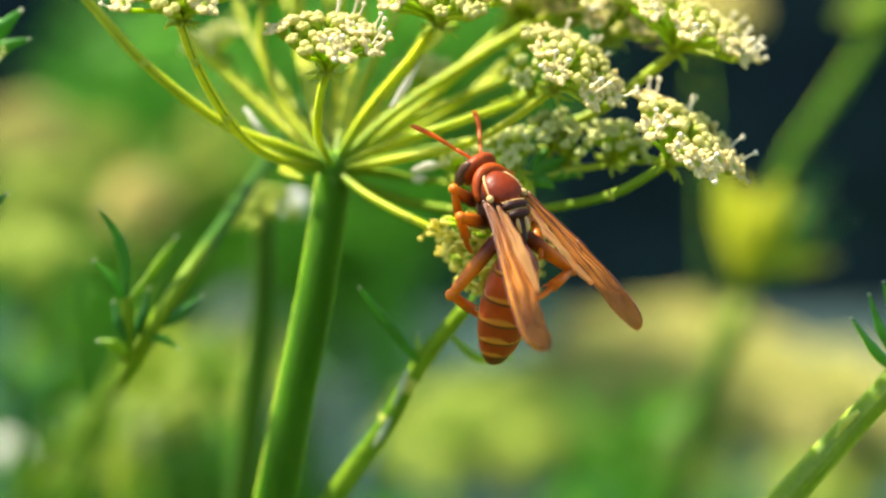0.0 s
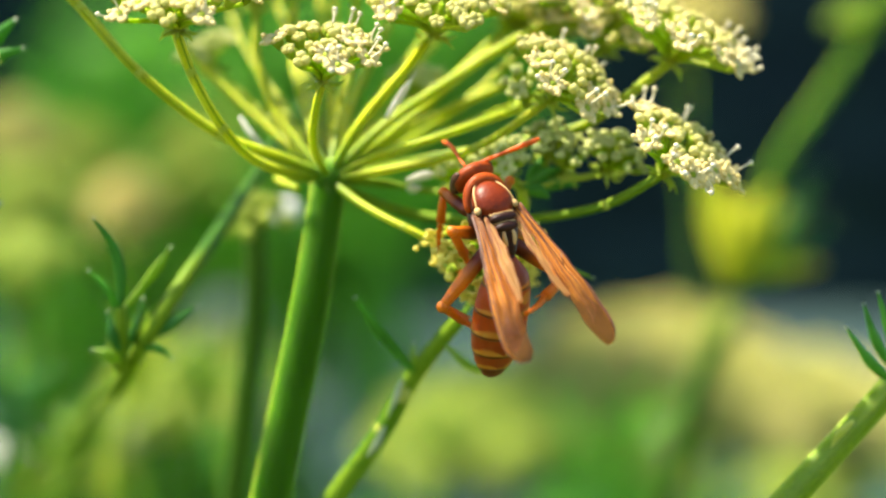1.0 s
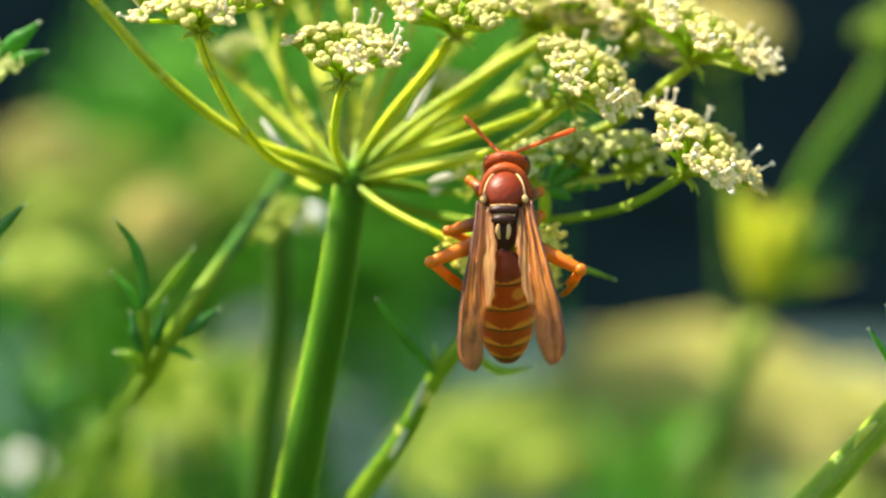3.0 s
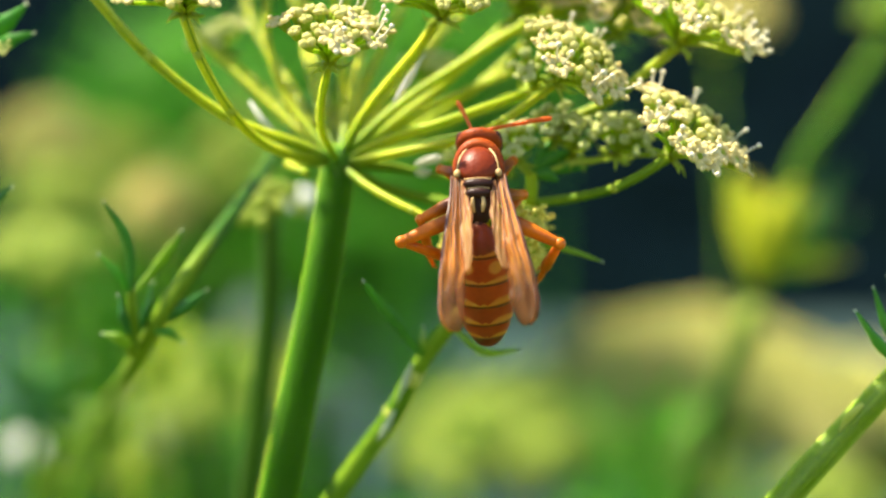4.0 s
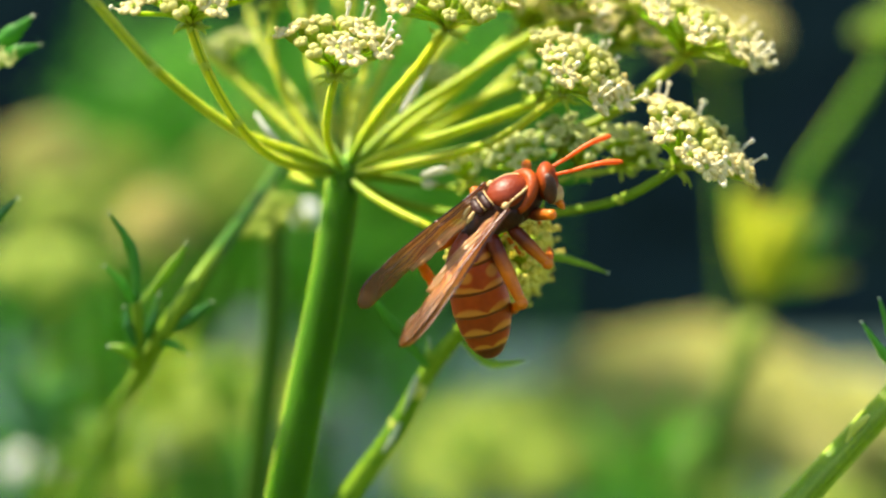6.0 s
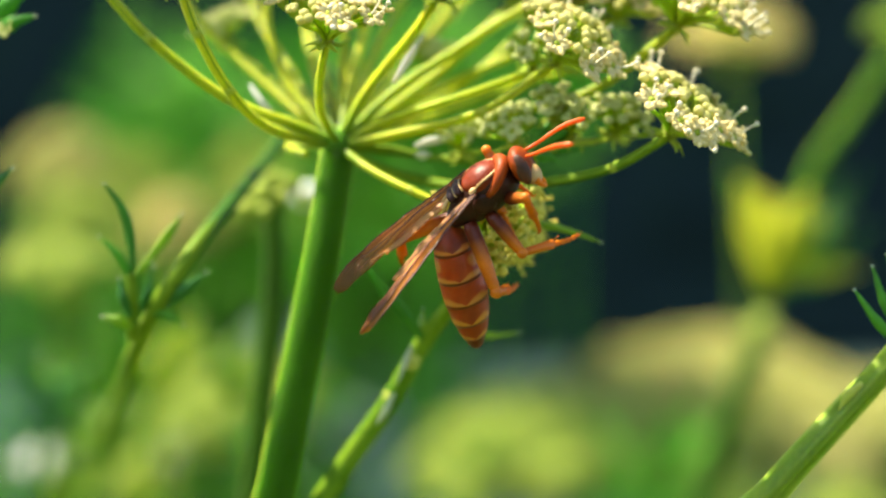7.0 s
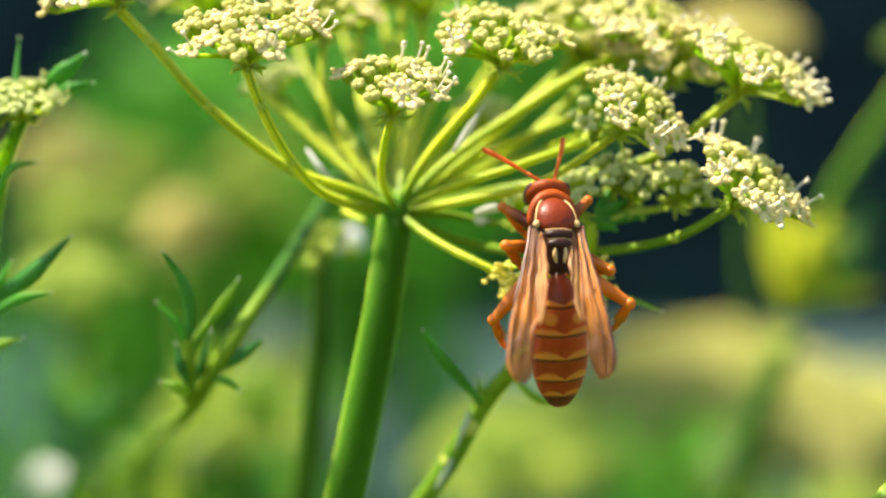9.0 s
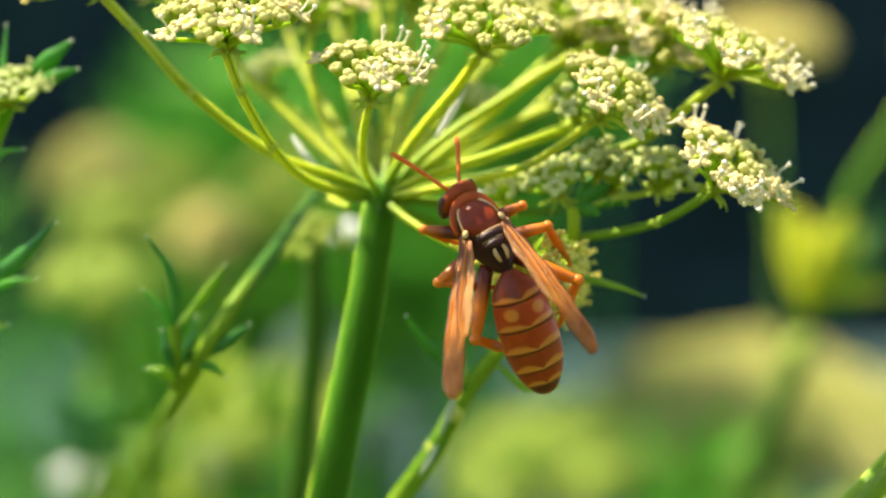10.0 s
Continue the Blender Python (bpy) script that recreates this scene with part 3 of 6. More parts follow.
# ---- the umbel that the wasp feeds on ----
def main_plant():
    p = thing("umbel_plant", "green umbel herb with cream flower heads on spreading rays", "plant", (-0.024, 0.024, 0.0))
    rod(p, "main_stem", [(-0.0, 0.0, -0.1), (-1.5, 0.0, -10.1), (-3.6, 1.0, -20.4), (-5.8, 3.0, -30.9), (-8.9, 8.0, -45.8), (-24, 24, -250), (-24, 24, -452)], 1.62, 2.25, STEM, 0.03, 24, "ribbed bright green stem")
    knuckle(p, (0.1, 0.0, 0.1), 1.7, (0.15, 0, 1), STEM)
    hub = (-0.0, 0.0, 0.5)
    rays = [
        ([(-3.5, -3.0, 2.1), (-9.5, -6.0, 4.3), (-16.7, -8.0, 9.8), (-22.1, -8.0, 15.8), (-24.9, -8.0, 18.7)], 0.56),
        ([(-5.9, -6.0, 1.7), (-8.9, -11.0, 4.7), (-11.4, -14.0, 9.4), (-12.6, -15.0, 12.9)], 0.55),
        ([(-1.0, -8.0, 3.3), (-0.6, -12.0, 6.1), (0.1, -14.0, 8.5)], 0.45),
        ([(-5.1, 4.0, 6.9), (-7.2, 6.0, 12.3), (-7.5, 8.0, 17.5)], 0.55),
        ([(3.0, -3.0, 5.4), (7.6, -6.0, 10.6), (9.5, -8.0, 13.1)], 0.55),
        ([(6.0, -4.0, 1.3), (13.8, -6.0, 3.2), (20.2, -8.0, 7.3)], 0.52),
        ([(4.7, 3.0, -1.8), (11.2, 1.0, -3.3), (18.0, -3.0, -3.4), (25.6, -7.0, -2.1), (30.5, -9.0, 0.6)], 0.55),
        ([(9.0, 3.0, 2.4), (16.6, 1.0, 3.8), (23.9, -1.0, 5.5), (31.9, -3.0, 11.3)], 0.60),
        ([(7.9, 5.0, 6.8), (13.6, 8.0, 12.2), (17.6, 10.0, 16.2)], 0.58),
        ([(9.0, 6.0, 6.3), (16.8, 7.0, 9.9), (26.5, 6.0, 13.2)], 0.5),
        ([(-2.6, 7.0, 7.4), (-4.2, 13.0, 13.5), (-4.3, 16.0, 19.6)], 0.55),
        ([(0.9, 6.0, 7.4), (1.9, 14.0, 14.8), (2.0, 18.0, 20.4)], 0.55),
        ([(-0.3, 8.0, 6.9), (-0.2, 14.0, 15.3), (-0.0, 18.0, 23.3)], 0.5),
        ([(5.3, 0.0, 5.6), (11.2, 2.0, 9.8), (16.9, 3.0, 13.5), (21.6, 4.0, 16.0)], 0.58),
        ([(7.1, 6.0, 4.3), (13.5, 9.0, 8.7), (18.6, 11.0, 13.6)], 0.5),
        ([(-4.0, 4.0, 3.9), (-9.9, 8.0, 9.2), (-15.2, 11.0, 14.5), (-18.5, 14.0, 20.5)], 0.55),
        ([(4.4, -3.0, 2.4), (10.7, -4.0, 4.4), (18.3, -2.0, 7.2)], 0.50),
        ([(4.7, 1.0, 0.4), (9.1, 0.0, -0.6), (11.7, -1.0, -0.5)], 0.32),
        ([(6.9, 4.0, -0.1), (13.5, 3.0, -0.9), (17.0, 2.0, -0.6)], 0.34),
        ([(3.3, -4.0, -2.0), (7.2, -7.0, -4.1), (10.7, -8.0, -5.6), (13.7, -8.0, -6.3)], 0.48),
        ([(-5.0, 2.0, 0.6), (-2.8, -2.0, -0.5)], 0.45),
        ([(-5.2, 12.0, 8.3), (-9.9, 20.0, 15.4), (-12.8, 26.0, 23.3)], 0.5),
        ([(-2.5, 14.0, 9.6), (-6.7, 24.0, 20.6), (-7.4, 26.0, 23.9)], 0.5),
        ([(2.2, 12.0, 9.5), (5.4, 20.0, 17.7), (7.1, 25.0, 23.1)], 0.5),
        ([(4.5, 12.0, 8.3), (10.1, 20.0, 15.4), (14.9, 26.0, 22.1)], 0.5),
        ([(-0.2, 14.0, 10.2), (-2.5, 24.0, 23.0), (-2.9, 26.0, 25.1)], 0.5),
        ([(6.8, 10.0, 3.7), (15.9, 16.0, 7.5), (23.0, 20.0, 10.1)], 0.42),
        ([(2.6, 16.0, 6.9), (8.9, 26.0, 16.0), (11.3, 30.0, 22.0)], 0.5),
        ([(-4.5, 10.0, 4.8), (-8.8, 15.0, 9.1), (-12.9, 18.0, 12.3)], 0.4),
        ([(2.4, 8.0, 4.2), (5.5, 14.0, 7.3), (8.1, 18.0, 9.4)], 0.4),
    ]
    for i, (pts, r) in enumerate(rays):
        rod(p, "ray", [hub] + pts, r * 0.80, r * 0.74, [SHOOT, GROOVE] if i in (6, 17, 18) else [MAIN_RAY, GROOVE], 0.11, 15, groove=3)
        if i in (0, 1, 5, 6, 19):
            for k in range(1, len(pts) - 1):
                a, b = Vector(pts[k]), Vector(pts[k - 1])
                knuckle(p, pts[k], r * 0.90, a - b, OVARY)
    # a small umbel on a short stalk that rises from the lowest ray
    rod(p, "ray", [(18.0, -3.1, -3.6), (18.2, -4.2, -2.0), (18.1, -4.5, -0.6)], 0.62, 0.55, RAY, 0.06, 12)
    for pts in ([(21.6, -4.3, 0.2), (24.2, -3.9, 0.6), (25.9, -3.6, 1.1)], [(17.4, -4.2, 0.0), (16.9, -3.9, 0.4)], [(20.2, -3.8, 0.3), (21.9, -3.4, 0.9)], [(19.4, -4.0, 0.8), (20.5, -3.6, 2.4)]):
        rod(p, "ray", [(18.1, -4.5, -0.9)] + pts, 0.36, 0.30, OVARY, 0.06, 10)
    for tip, w in (((21.6, -4.4, 1.4), 0.75), ((23.4, -4.2, -0.2), 0.62), ((19.9, -4.2, 2.0), 0.65), ((21.0, -3.0, 3.2), 0.7), ((24.0, -3.2, 2.2), 0.5), ((20.6, -5.0, -1.4), 0.7)):
        mid = Vector((18.3, -4.5, -0.8)).lerp(Vector(tip), 0.55) + Vector((0, 0, 0.35))
        blade(p, [(18.3, -4.5, -0.8), tuple(mid), tip], w, LEAF, 0.5, False, "bract", "green leafy bract")
    # white slivers: thin glints on the rays put into the shape, and small white spots
    blade(p, [(5.5, -5.0, 5.9), (7.1, -6.0, 8.2), (8.4, -6.0, 10.3)], 0.36, WHITE_SLIVER, 0.35, False, "bract", "thin white sliver among the rays")
    blade(p, [(7.4, -2.0, 0.3), (9.1, -3.0, 0.7), (10.9, -3.0, 0.9)], 0.42, WHITE_SLIVER, 0.4, False, "bract", "thin white sliver among the rays")
    blade(p, [(7.4, 0.0, -0.4), (8.1, 0.0, -0.4), (8.9, 0.0, -0.3)], 0.45, WHITE_SLIVER, 0.5, False, "bract", "thin white sliver among the rays")
    blade(p, [(-8.6, 2.0, 6.5), (-7.3, 1.0, 4.7), (-5.8, 1.0, 3.2)], 0.34, WHITE_SLIVER, 0.35, False, "bract", "thin white sliver among the rays")
    heads = [  # base, axis, radius, count, open share, seed
        ((-24.9, -8.0, 19.0), (-0.45, -0.35, 0.8), 5.4, 34, 0.5, 1, 1.0),
        ((-12.4, -15.0, 12.9), (0.0, -0.42, 0.9), 6.1, 40, 0.28, 2, 1.0),
        ((0.1, -14.0, 8.5), (0.06, -0.40, 0.9), 4.5, 27, 0.34, 3, 1.0),
        ((-7.5, 8.0, 17.7), (0.1, -0.35, 0.95), 4.6, 30, 0.4, 4, 1.0),
        ((9.9, -8.0, 13.2), (0.12, -0.44, 0.9), 5.7, 42, 0.26, 5, 1.0),
        ((20.3, -8.0, 7.3), (0.48, -0.42, 0.72), 4.8, 32, 0.5, 6, 1.0),
        ((30.5, -9.0, 0.6), (0.52, -0.38, 0.72), 5.3, 36, 0.75, 7, 1.0),
        ((31.7, -3.0, 11.3), (0.42, -0.3, 0.85), 6.4, 44, 0.6, 8, 1.0),
        ((26.6, 6.0, 13.4), (0.25, -0.42, 0.88), 6.4, 46, 0.45, 22, 1.0),
        ((17.7, 10.0, 16.4), (0.15, -0.42, 0.9), 6.2, 42, 0.3, 9, 1.0),
        ((-4.3, 16.0, 19.8), (-0.1, -0.2, 1.0), 5.0, 24, 0.4, 10, 1.0),
        ((2.0, 18.0, 20.7), (0.0, -0.2, 1.0), 5.0, 24, 0.4, 11, 1.0),
        ((21.8, 4.0, 16.2), (0.22, -0.42, 0.9), 6.4, 44, 0.4, 12, 1.0),
        ((18.6, 11.0, 13.8), (0.3, -0.2, 0.9), 4.2, 20, 0.2, 13, 1.0),
        ((-18.5, 14.0, 20.7), (-0.3, -0.2, 0.9), 5.0, 22, 0.4, 14, 1.0),
        ((25.9, -3.6, 1.1), (0.30, -0.5, 0.75), 2.6, 20, 0.12, 15, 0.78),
        ((21.9, -3.4, 0.9), (0.05, -0.45, 0.85), 2.1, 12, 0.1, 16, 0.78),
        ((16.9, -3.9, 0.4), (-0.30, -0.5, 0.80), 2.4, 16, 0.1, 17, 0.78),
        ((11.8, -1.0, -0.4), (-0.1, -0.5, 0.85), 1.9, 12, 0.1, 23, 0.78),
        ((20.5, -3.6, 2.4), (0.0, -0.45, 0.85), 1.7, 9, 0.2, 29, 0.78),
        ((23.0, 20.0, 10.1), (0.2, -0.4, 0.85), 2.8, 15, 0.2, 24, 0.78),
        ((-12.9, 18.0, 12.4), (-0.2, -0.4, 0.85), 2.6, 14, 0.5, 25, 0.78),
        ((8.1, 18.0, 9.5), (0.1, -0.4, 0.85), 2.4, 12, 0.2, 26, 0.78),
        ((-12.8, 26.0, 23.4), (-0.2, -0.3, 0.9), 5.0, 22, 0.4, 27, 1.0),
        ((14.9, 26.0, 22.2), (0.2, -0.3, 0.9), 5.0, 22, 0.4, 28, 1.0),
        ((18.3, -3.6, 7.2), (0.0, -0.5, 0.85), 2.0, 9, 0.1, 18, 0.78),
    ]
    for i, (at, axis, radius, count, share, seed, size) in enumerate(heads):
        umbellet(p, at, axis, radius, count, share, 0.35, 3.6 if size == 1.0 else 2.6, i not in (10, 11, 14), seed, size, None if size == 1.0 else YOUNG_BUD)
    umbellet(p, (14.3, -8.0, -5.3), (0.10, -0.24, -0.97), 4.0, 58, 0.6, 1.25, 5.2, True, 21, 1.0, PETAL_YELLOW)
    umbellet(p, (15.8, -2.5, -6.9), (0.55, -0.62, -0.25), 2.7, 30, 0.6, 0.6, 2.6, True, 33, 0.9, PETAL_YELLOW)
    rod(p, "ray", [(14.3, -8.0, -5.3), tuple((Vector((14.3, -8.0, -5.3)) + Vector((15.8, -2.5, -6.9))) / 2 + Vector((0, 0, 0.3))), (15.8, -2.5, -6.9)], 0.36, 0.3, RAY)


def leafy_branch():
    p = thing("leafy_branch", "leaning green side shoot with fleshy thread-like leaflets", "plant", (-0.06, 0.04, 0.0))
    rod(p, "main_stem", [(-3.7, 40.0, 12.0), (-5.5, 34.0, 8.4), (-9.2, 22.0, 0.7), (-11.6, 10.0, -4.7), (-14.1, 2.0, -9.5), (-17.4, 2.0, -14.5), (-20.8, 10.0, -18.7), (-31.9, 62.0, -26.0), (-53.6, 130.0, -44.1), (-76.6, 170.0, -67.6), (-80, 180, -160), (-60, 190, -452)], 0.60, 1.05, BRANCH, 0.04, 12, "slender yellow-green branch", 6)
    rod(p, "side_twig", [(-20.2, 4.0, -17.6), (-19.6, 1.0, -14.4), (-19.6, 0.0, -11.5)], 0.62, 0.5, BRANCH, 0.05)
    for pts, w, m in (
        ([(-19.6, 0.0, -11.6), (-19.5, -1.0, -8.1), (-20.2, -2.0, -5.4), (-21.7, -3.0, -3.2)], 0.52, LEAF_DEEP),
        ([(-19.7, 0.0, -11.9), (-20.7, -1.0, -9.9), (-22.5, -1.0, -8.1)], 0.42, LEAF),
        ([(-19.5, 0.0, -12.0), (-17.6, 1.0, -9.6), (-15.8, 1.0, -7.2), (-15.0, 1.0, -5.9)], 0.50, LEAF_PALE),
        ([(-17.2, 2.0, -14.6), (-14.8, 1.0, -13.2), (-12.4, 0.0, -11.5)], 0.62, LEAF_DEEP),
        ([(-17.8, 2.0, -15.5), (-16.1, 1.0, -15.6), (-14.8, 1.0, -16.5)], 0.42, LEAF),
        ([(-19.8, 1.0, -15.8), (-20.4, 0.0, -13.9), (-20.8, 0.0, -12.0)], 0.5, LEAF_DEEP),
        ([(-19.6, 2.0, -16.4), (-18.4, 2.0, -13.4), (-17.8, 2.0, -10.8)], 0.6, LEAF_DEEP),
        ([(-19.9, 2.0, -16.9), (-21.0, 1.0, -16.1), (-22.5, 1.0, -15.7)], 0.55, LEAF_PALE),
    ):
        blade(p, pts, w, m)


def lower_shoot():
    p = thing("leafy_branch", "jointed green shoot with narrow leaflets below the flower head", "plant", (-0.02, 0.03, 0.0))
    rod(p, "main_stem", [(12.5, -2.0, -12.5), (10.7, 0.0, -14.7), (7.9, 2.0, -18.4), (5.0, 3.0, -23.5), (1.7, 4.0, -28.2), (-1.9, 5.0, -33.5), (-8.8, 8.0, -43.6), (-18, 24, -160), (-20, 30, -452)], 0.70, 1.5, SHOOT, 0.09, 12, "jointed green stem", 6)
    # Pale slivers put the shoot's left-side highlight into the shape, beside the joint.
    blade(p, [(7.0, 0.8, -18.4), (6.4, 0.9, -20.0), (5.5, 1.2, -22.2)], 0.40, TIP, 0.6, False, "sheath", "pale sliver along the left of the shoot")
    blade(p, [(5.3, 1.4, -23.0), (4.5, 1.8, -24.6), (3.6, 2.4, -26.0)], 0.34, TIP, 0.6, False, "sheath", "pale sliver along the left of the shoot")
    knuckle(p, (5.0, 3.0, -23.3), 0.98, (0.5, 0, 0.8))
    knuckle(p, (7.0, 2.0, -19.9), 0.85, (0.5, 0, 0.8))
    for pts, w, m in (
        ([(8.0, 1.0, -17.7), (5.9, -1.0, -14.9), (4.2, -2.0, -12.9), (2.6, -3.0, -10.6)], 0.60, LEAF),
        ([(8.1, 1.0, -17.5), (8.0, 1.0, -16.2), (8.0, 1.0, -15.0)], 0.5, LEAF_PALE),
        ([(11.1, -1.0, -15.2), (13.9, 1.0, -17.4), (17.2, 2.0, -17.2)], 0.42, LEAF_PALE),
        ([(12.5, -2.0, -12.5), (15.4, -4.0, -8.5), (19.0, -4.0, -7.2), (22.2, -4.0, -7.9), (24.7, -4.0, -8.8)], 0.45, LEAF_PALE),
    ):
        blade(p, pts, w, m)


def right_stalk():
    p = thing("leafy_stalk", "ribbed yellow-green stalk with narrow leaflets", "plant", (0.03, 0.01, 0.0))
    rod(p, "main_stem", [(57.5, -7.0, -11.1), (50.5, -8.0, -19.6), (46.2, -8.0, -24.3), (40.3, -8.0, -30.8), (34.1, -5.0, -39.2), (27, 6, -120), (30, 10, -452)], 0.95, 1.45, STALK, 0.18, 24, "ribbed yellow-green stalk", 6)
    blade(p, [(47.6, -10.0, -21.5), (46.2, -10.0, -22.8), (45.5, -10.0, -24.0)], 0.5, NODE, 0.5, False, "sheath", "pale sheath scale at the joint")
    blade(p, [(51.6, -8.0, -18.2), (49.4, -9.0, -16.4), (47.1, -9.0, -13.2)], 0.5, LEAF)
    blade(p, [(52.1, -8.0, -17.7), (50.1, -8.0, -14.6), (48.9, -8.0, -11.1)], 0.5, LEAF)
    blade(p, [(52.1, -8.0, -17.2), (51.1, -8.0, -13.1), (50.2, -8.0, -10.0)], 0.5, LEAF)


def left_plant():
    p = thing("umbel_plant", "small umbel herb with green leaflets and a pale flower head", "plant", (-0.075, 0.03, 0.0))
    rod(p, "main_stem", [(-34.3, -4.0, 9.5), (-37.1, -1.0, 4.7), (-39.5, 2.0, -5.9), (-41.6, 6.0, -21.2), (-62, 20, -140), (-75, 30, -452)], 0.6, 1.5, STEM, 0.05, 12, "green stem")
    umbellet(p, (-34.6, -4.0, 9.2), (0.12, -0.45, 0.85), 3.2, 34, 0.25, 0.25, 2.0, True, 31, 0.66, YOUNG_BUD)
    umbellet(p, (-37.6, -3.0, 8.6), (-0.3, -0.45, 0.85), 2.8, 24, 0.25, 0.25, 2.0, True, 32, 0.66, YOUNG_BUD)
    rod(p, "ray", [(-38.4, -0.5, 3.2), (-38.2, -2.0, 6.4), (-37.6, -3.0, 8.6)], 0.45, 0.4, RAY)
    for pts, w, m in (
        ([(-34.6, -2.0, 10.4), (-31.9, -2.0, 12.9), (-30.4, -2.4, 14.0), (-28.9, -3.0, 15.2)], 0.85, LEAF),
        ([(-34.5, -2.0, 9.9), (-31.4, -2.5, 11.4), (-30.0, -3.0, 12.0), (-28.2, -3.0, 12.5)], 0.70, LEAF),
        ([(-36.1, -3.0, 6.7), (-35.6, -2.0, 13.1), (-35.3, -2.0, 16.8)], 0.6, LEAF),
        ([(-38.7, -1.0, -0.6), (-35.8, -3.0, 4.5), (-33.1, -4.0, 5.0)], 0.35, LEAF),
        ([(-39.2, 0.0, -8.5), (-34.0, -3.0, -5.5), (-29.8, -5.0, -1.9)], 0.80, LEAF_DEEP),
        ([(-39.5, 0.0, -8.5), (-36.9, -2.0, -5.9), (-35.8, -3.0, -4.1)], 0.55, LEAF),
        ([(-39.5, 0.0, -10.1), (-35.1, -3.0, -7.7), (-31.9, -4.0, -7.1)], 0.45, LEAF),
        ([(-40.3, 1.0, -13.4), (-36.9, -2.0, -12.0), (-35.0, -2.0, -11.4)], 0.45, LEAF_PALE),
    ):
        blade(p, pts, w, m)


def side_stem():
    p = thing("umbel_plant", "slim dark green stem with a white blossom, out of focus behind", "plant", (-0.03, 0.06, 0.0))
    rod(p, "main_stem", [(-9.6, 32.0, -0.7), (-9.8, 35.0, -12.0), (-11.2, 38.0, -23.5), (-13.2, 42.0, -36.7), (-15.9, 46.0, -53.7), (-30, 56, -230), (-30, 60, -452)], 1.2, 1.8, TWIG, 0.03, 12, "slim green stem")
    rod(p, "ray", [(-9.6, 32.0, -1.0), (-8.5, 40.0, -1.3), (-7.7, 48.0, -1.8)], 0.5, 0.4, LEAF_PALE)
    bm = bmesh.new()
    ball(bm, Vector((0, 0, 0)), 0.0018, 0, (1.1, 0.9, 0.85), None, 2)
    ball(bm, mmv((0.7, 0.2, 0.5)), 0.0010, 0, (1, 1, 0.8))
    ob = part("blossom", bm, FAR_PALE, p, "small white blossom")
    ob.location = plan(*(-7.4, 48.0, -1.7)) - p.location
    bm = bmesh.new()
    for i in range(16):
        r = 0.9 + 0.2 * i
        ball(bm, mmv((math.cos(i * 2.4) * r, math.sin(i * 2.4) * r, (i % 3) * 1.1 - 0.12 * i)), 0.0009, 0)
    ob = part("umbellet", bm, FAR_BUD, p)
    ob.location = plan(*(-9.5, 31.0, -2.6)) - p.location


main_plant()
leafy_branch()
lower_shoot()
right_stalk()
left_plant()
side_stem()


# ---- plants behind, out of focus ----
def cluster_mesh(seed, n, flatness):
    rnd = random.Random(seed)
    bm = bmesh.new()
    for i in range(n):
        r, a = math.sqrt((i + 0.5) / n), i * 2.39996
        ball(bm, Vector((math.cos(a) * r, math.sin(a) * r, flatness * (1 - r * r) + rnd.uniform(-0.08, 0.08))), 0.20 * rnd.uniform(0.8, 1.2))
    tube(bm, [Vector((0, 0, -0.9)), Vector((0, 0, 0.1))], 0.08, 6)
    mesh = bpy.data.meshes.new("umbellet")
    bm.to_mesh(mesh)
    bm.free()
    return mesh


CLUSTERS = {}


def far_umbel(at, radius, count, mat, label, lean=(0, 0, 1), small=0.24, drop=0.55, foot=None, seed=0, stout=1.0):
    """A plant behind: stem from the ground, rays, and a dome of small heads. at: the top of the dome, in plan."""
    rnd = random.Random(seed)
    hub = Vector(at) - Vector(lean).normalized() * radius * 0.95
    foot = foot or (hub.x + rnd.uniform(-30, 30), hub.y + 20)
    p = thing("umbel_plant", label, "plant", (foot[0] * 0.001, foot[1] * 0.001, 0.0), "umbel herbs in the bed")
    mid = ((hub.x + foot[0]) / 2 + 6, (hub.y + foot[1]) / 2, (hub.z - 450) / 2)
    rod(p, "main_stem", [tuple(hub), mid, (foot[0], foot[1], -452)], 1.8 * stout, 2.6 * stout, STEM, 0.03, 10)
    if mat.name not in CLUSTERS:
        CLUSTERS[mat.name] = cluster_mesh(len(CLUSTERS), 26, 0.45)
    turn = facing(lean)
    for i in range(count):
        r = math.sqrt((i + 0.5) / count)
        a = i * 2.39996 + seed
        v = Vector((math.cos(a) * r, math.sin(a) * r, 0.95 - drop * r * r)) * radius
        tip = hub + turn @ v
        out = (turn @ v).normalized()
        rod(p, "ray", [tuple(hub), tuple(hub + (turn @ v) * 0.55 - Vector((0, 0, 1)) * radius * 0.05), tuple(tip - out * radius * small * 0.8)], 0.55, 0.45, RAY, 0.0, 6, "", 3)
        m = Matrix.Translation(plan(*tip) - p.location) @ facing(out + Vector(lean) * 0.6).to_4x4() @ Matrix.Scale(radius * small * 0.001 * rnd.uniform(0.85, 1.15), 4)
        mesh_part("umbellet", CLUSTERS[mat.name], mat, p, "", m)
    return p


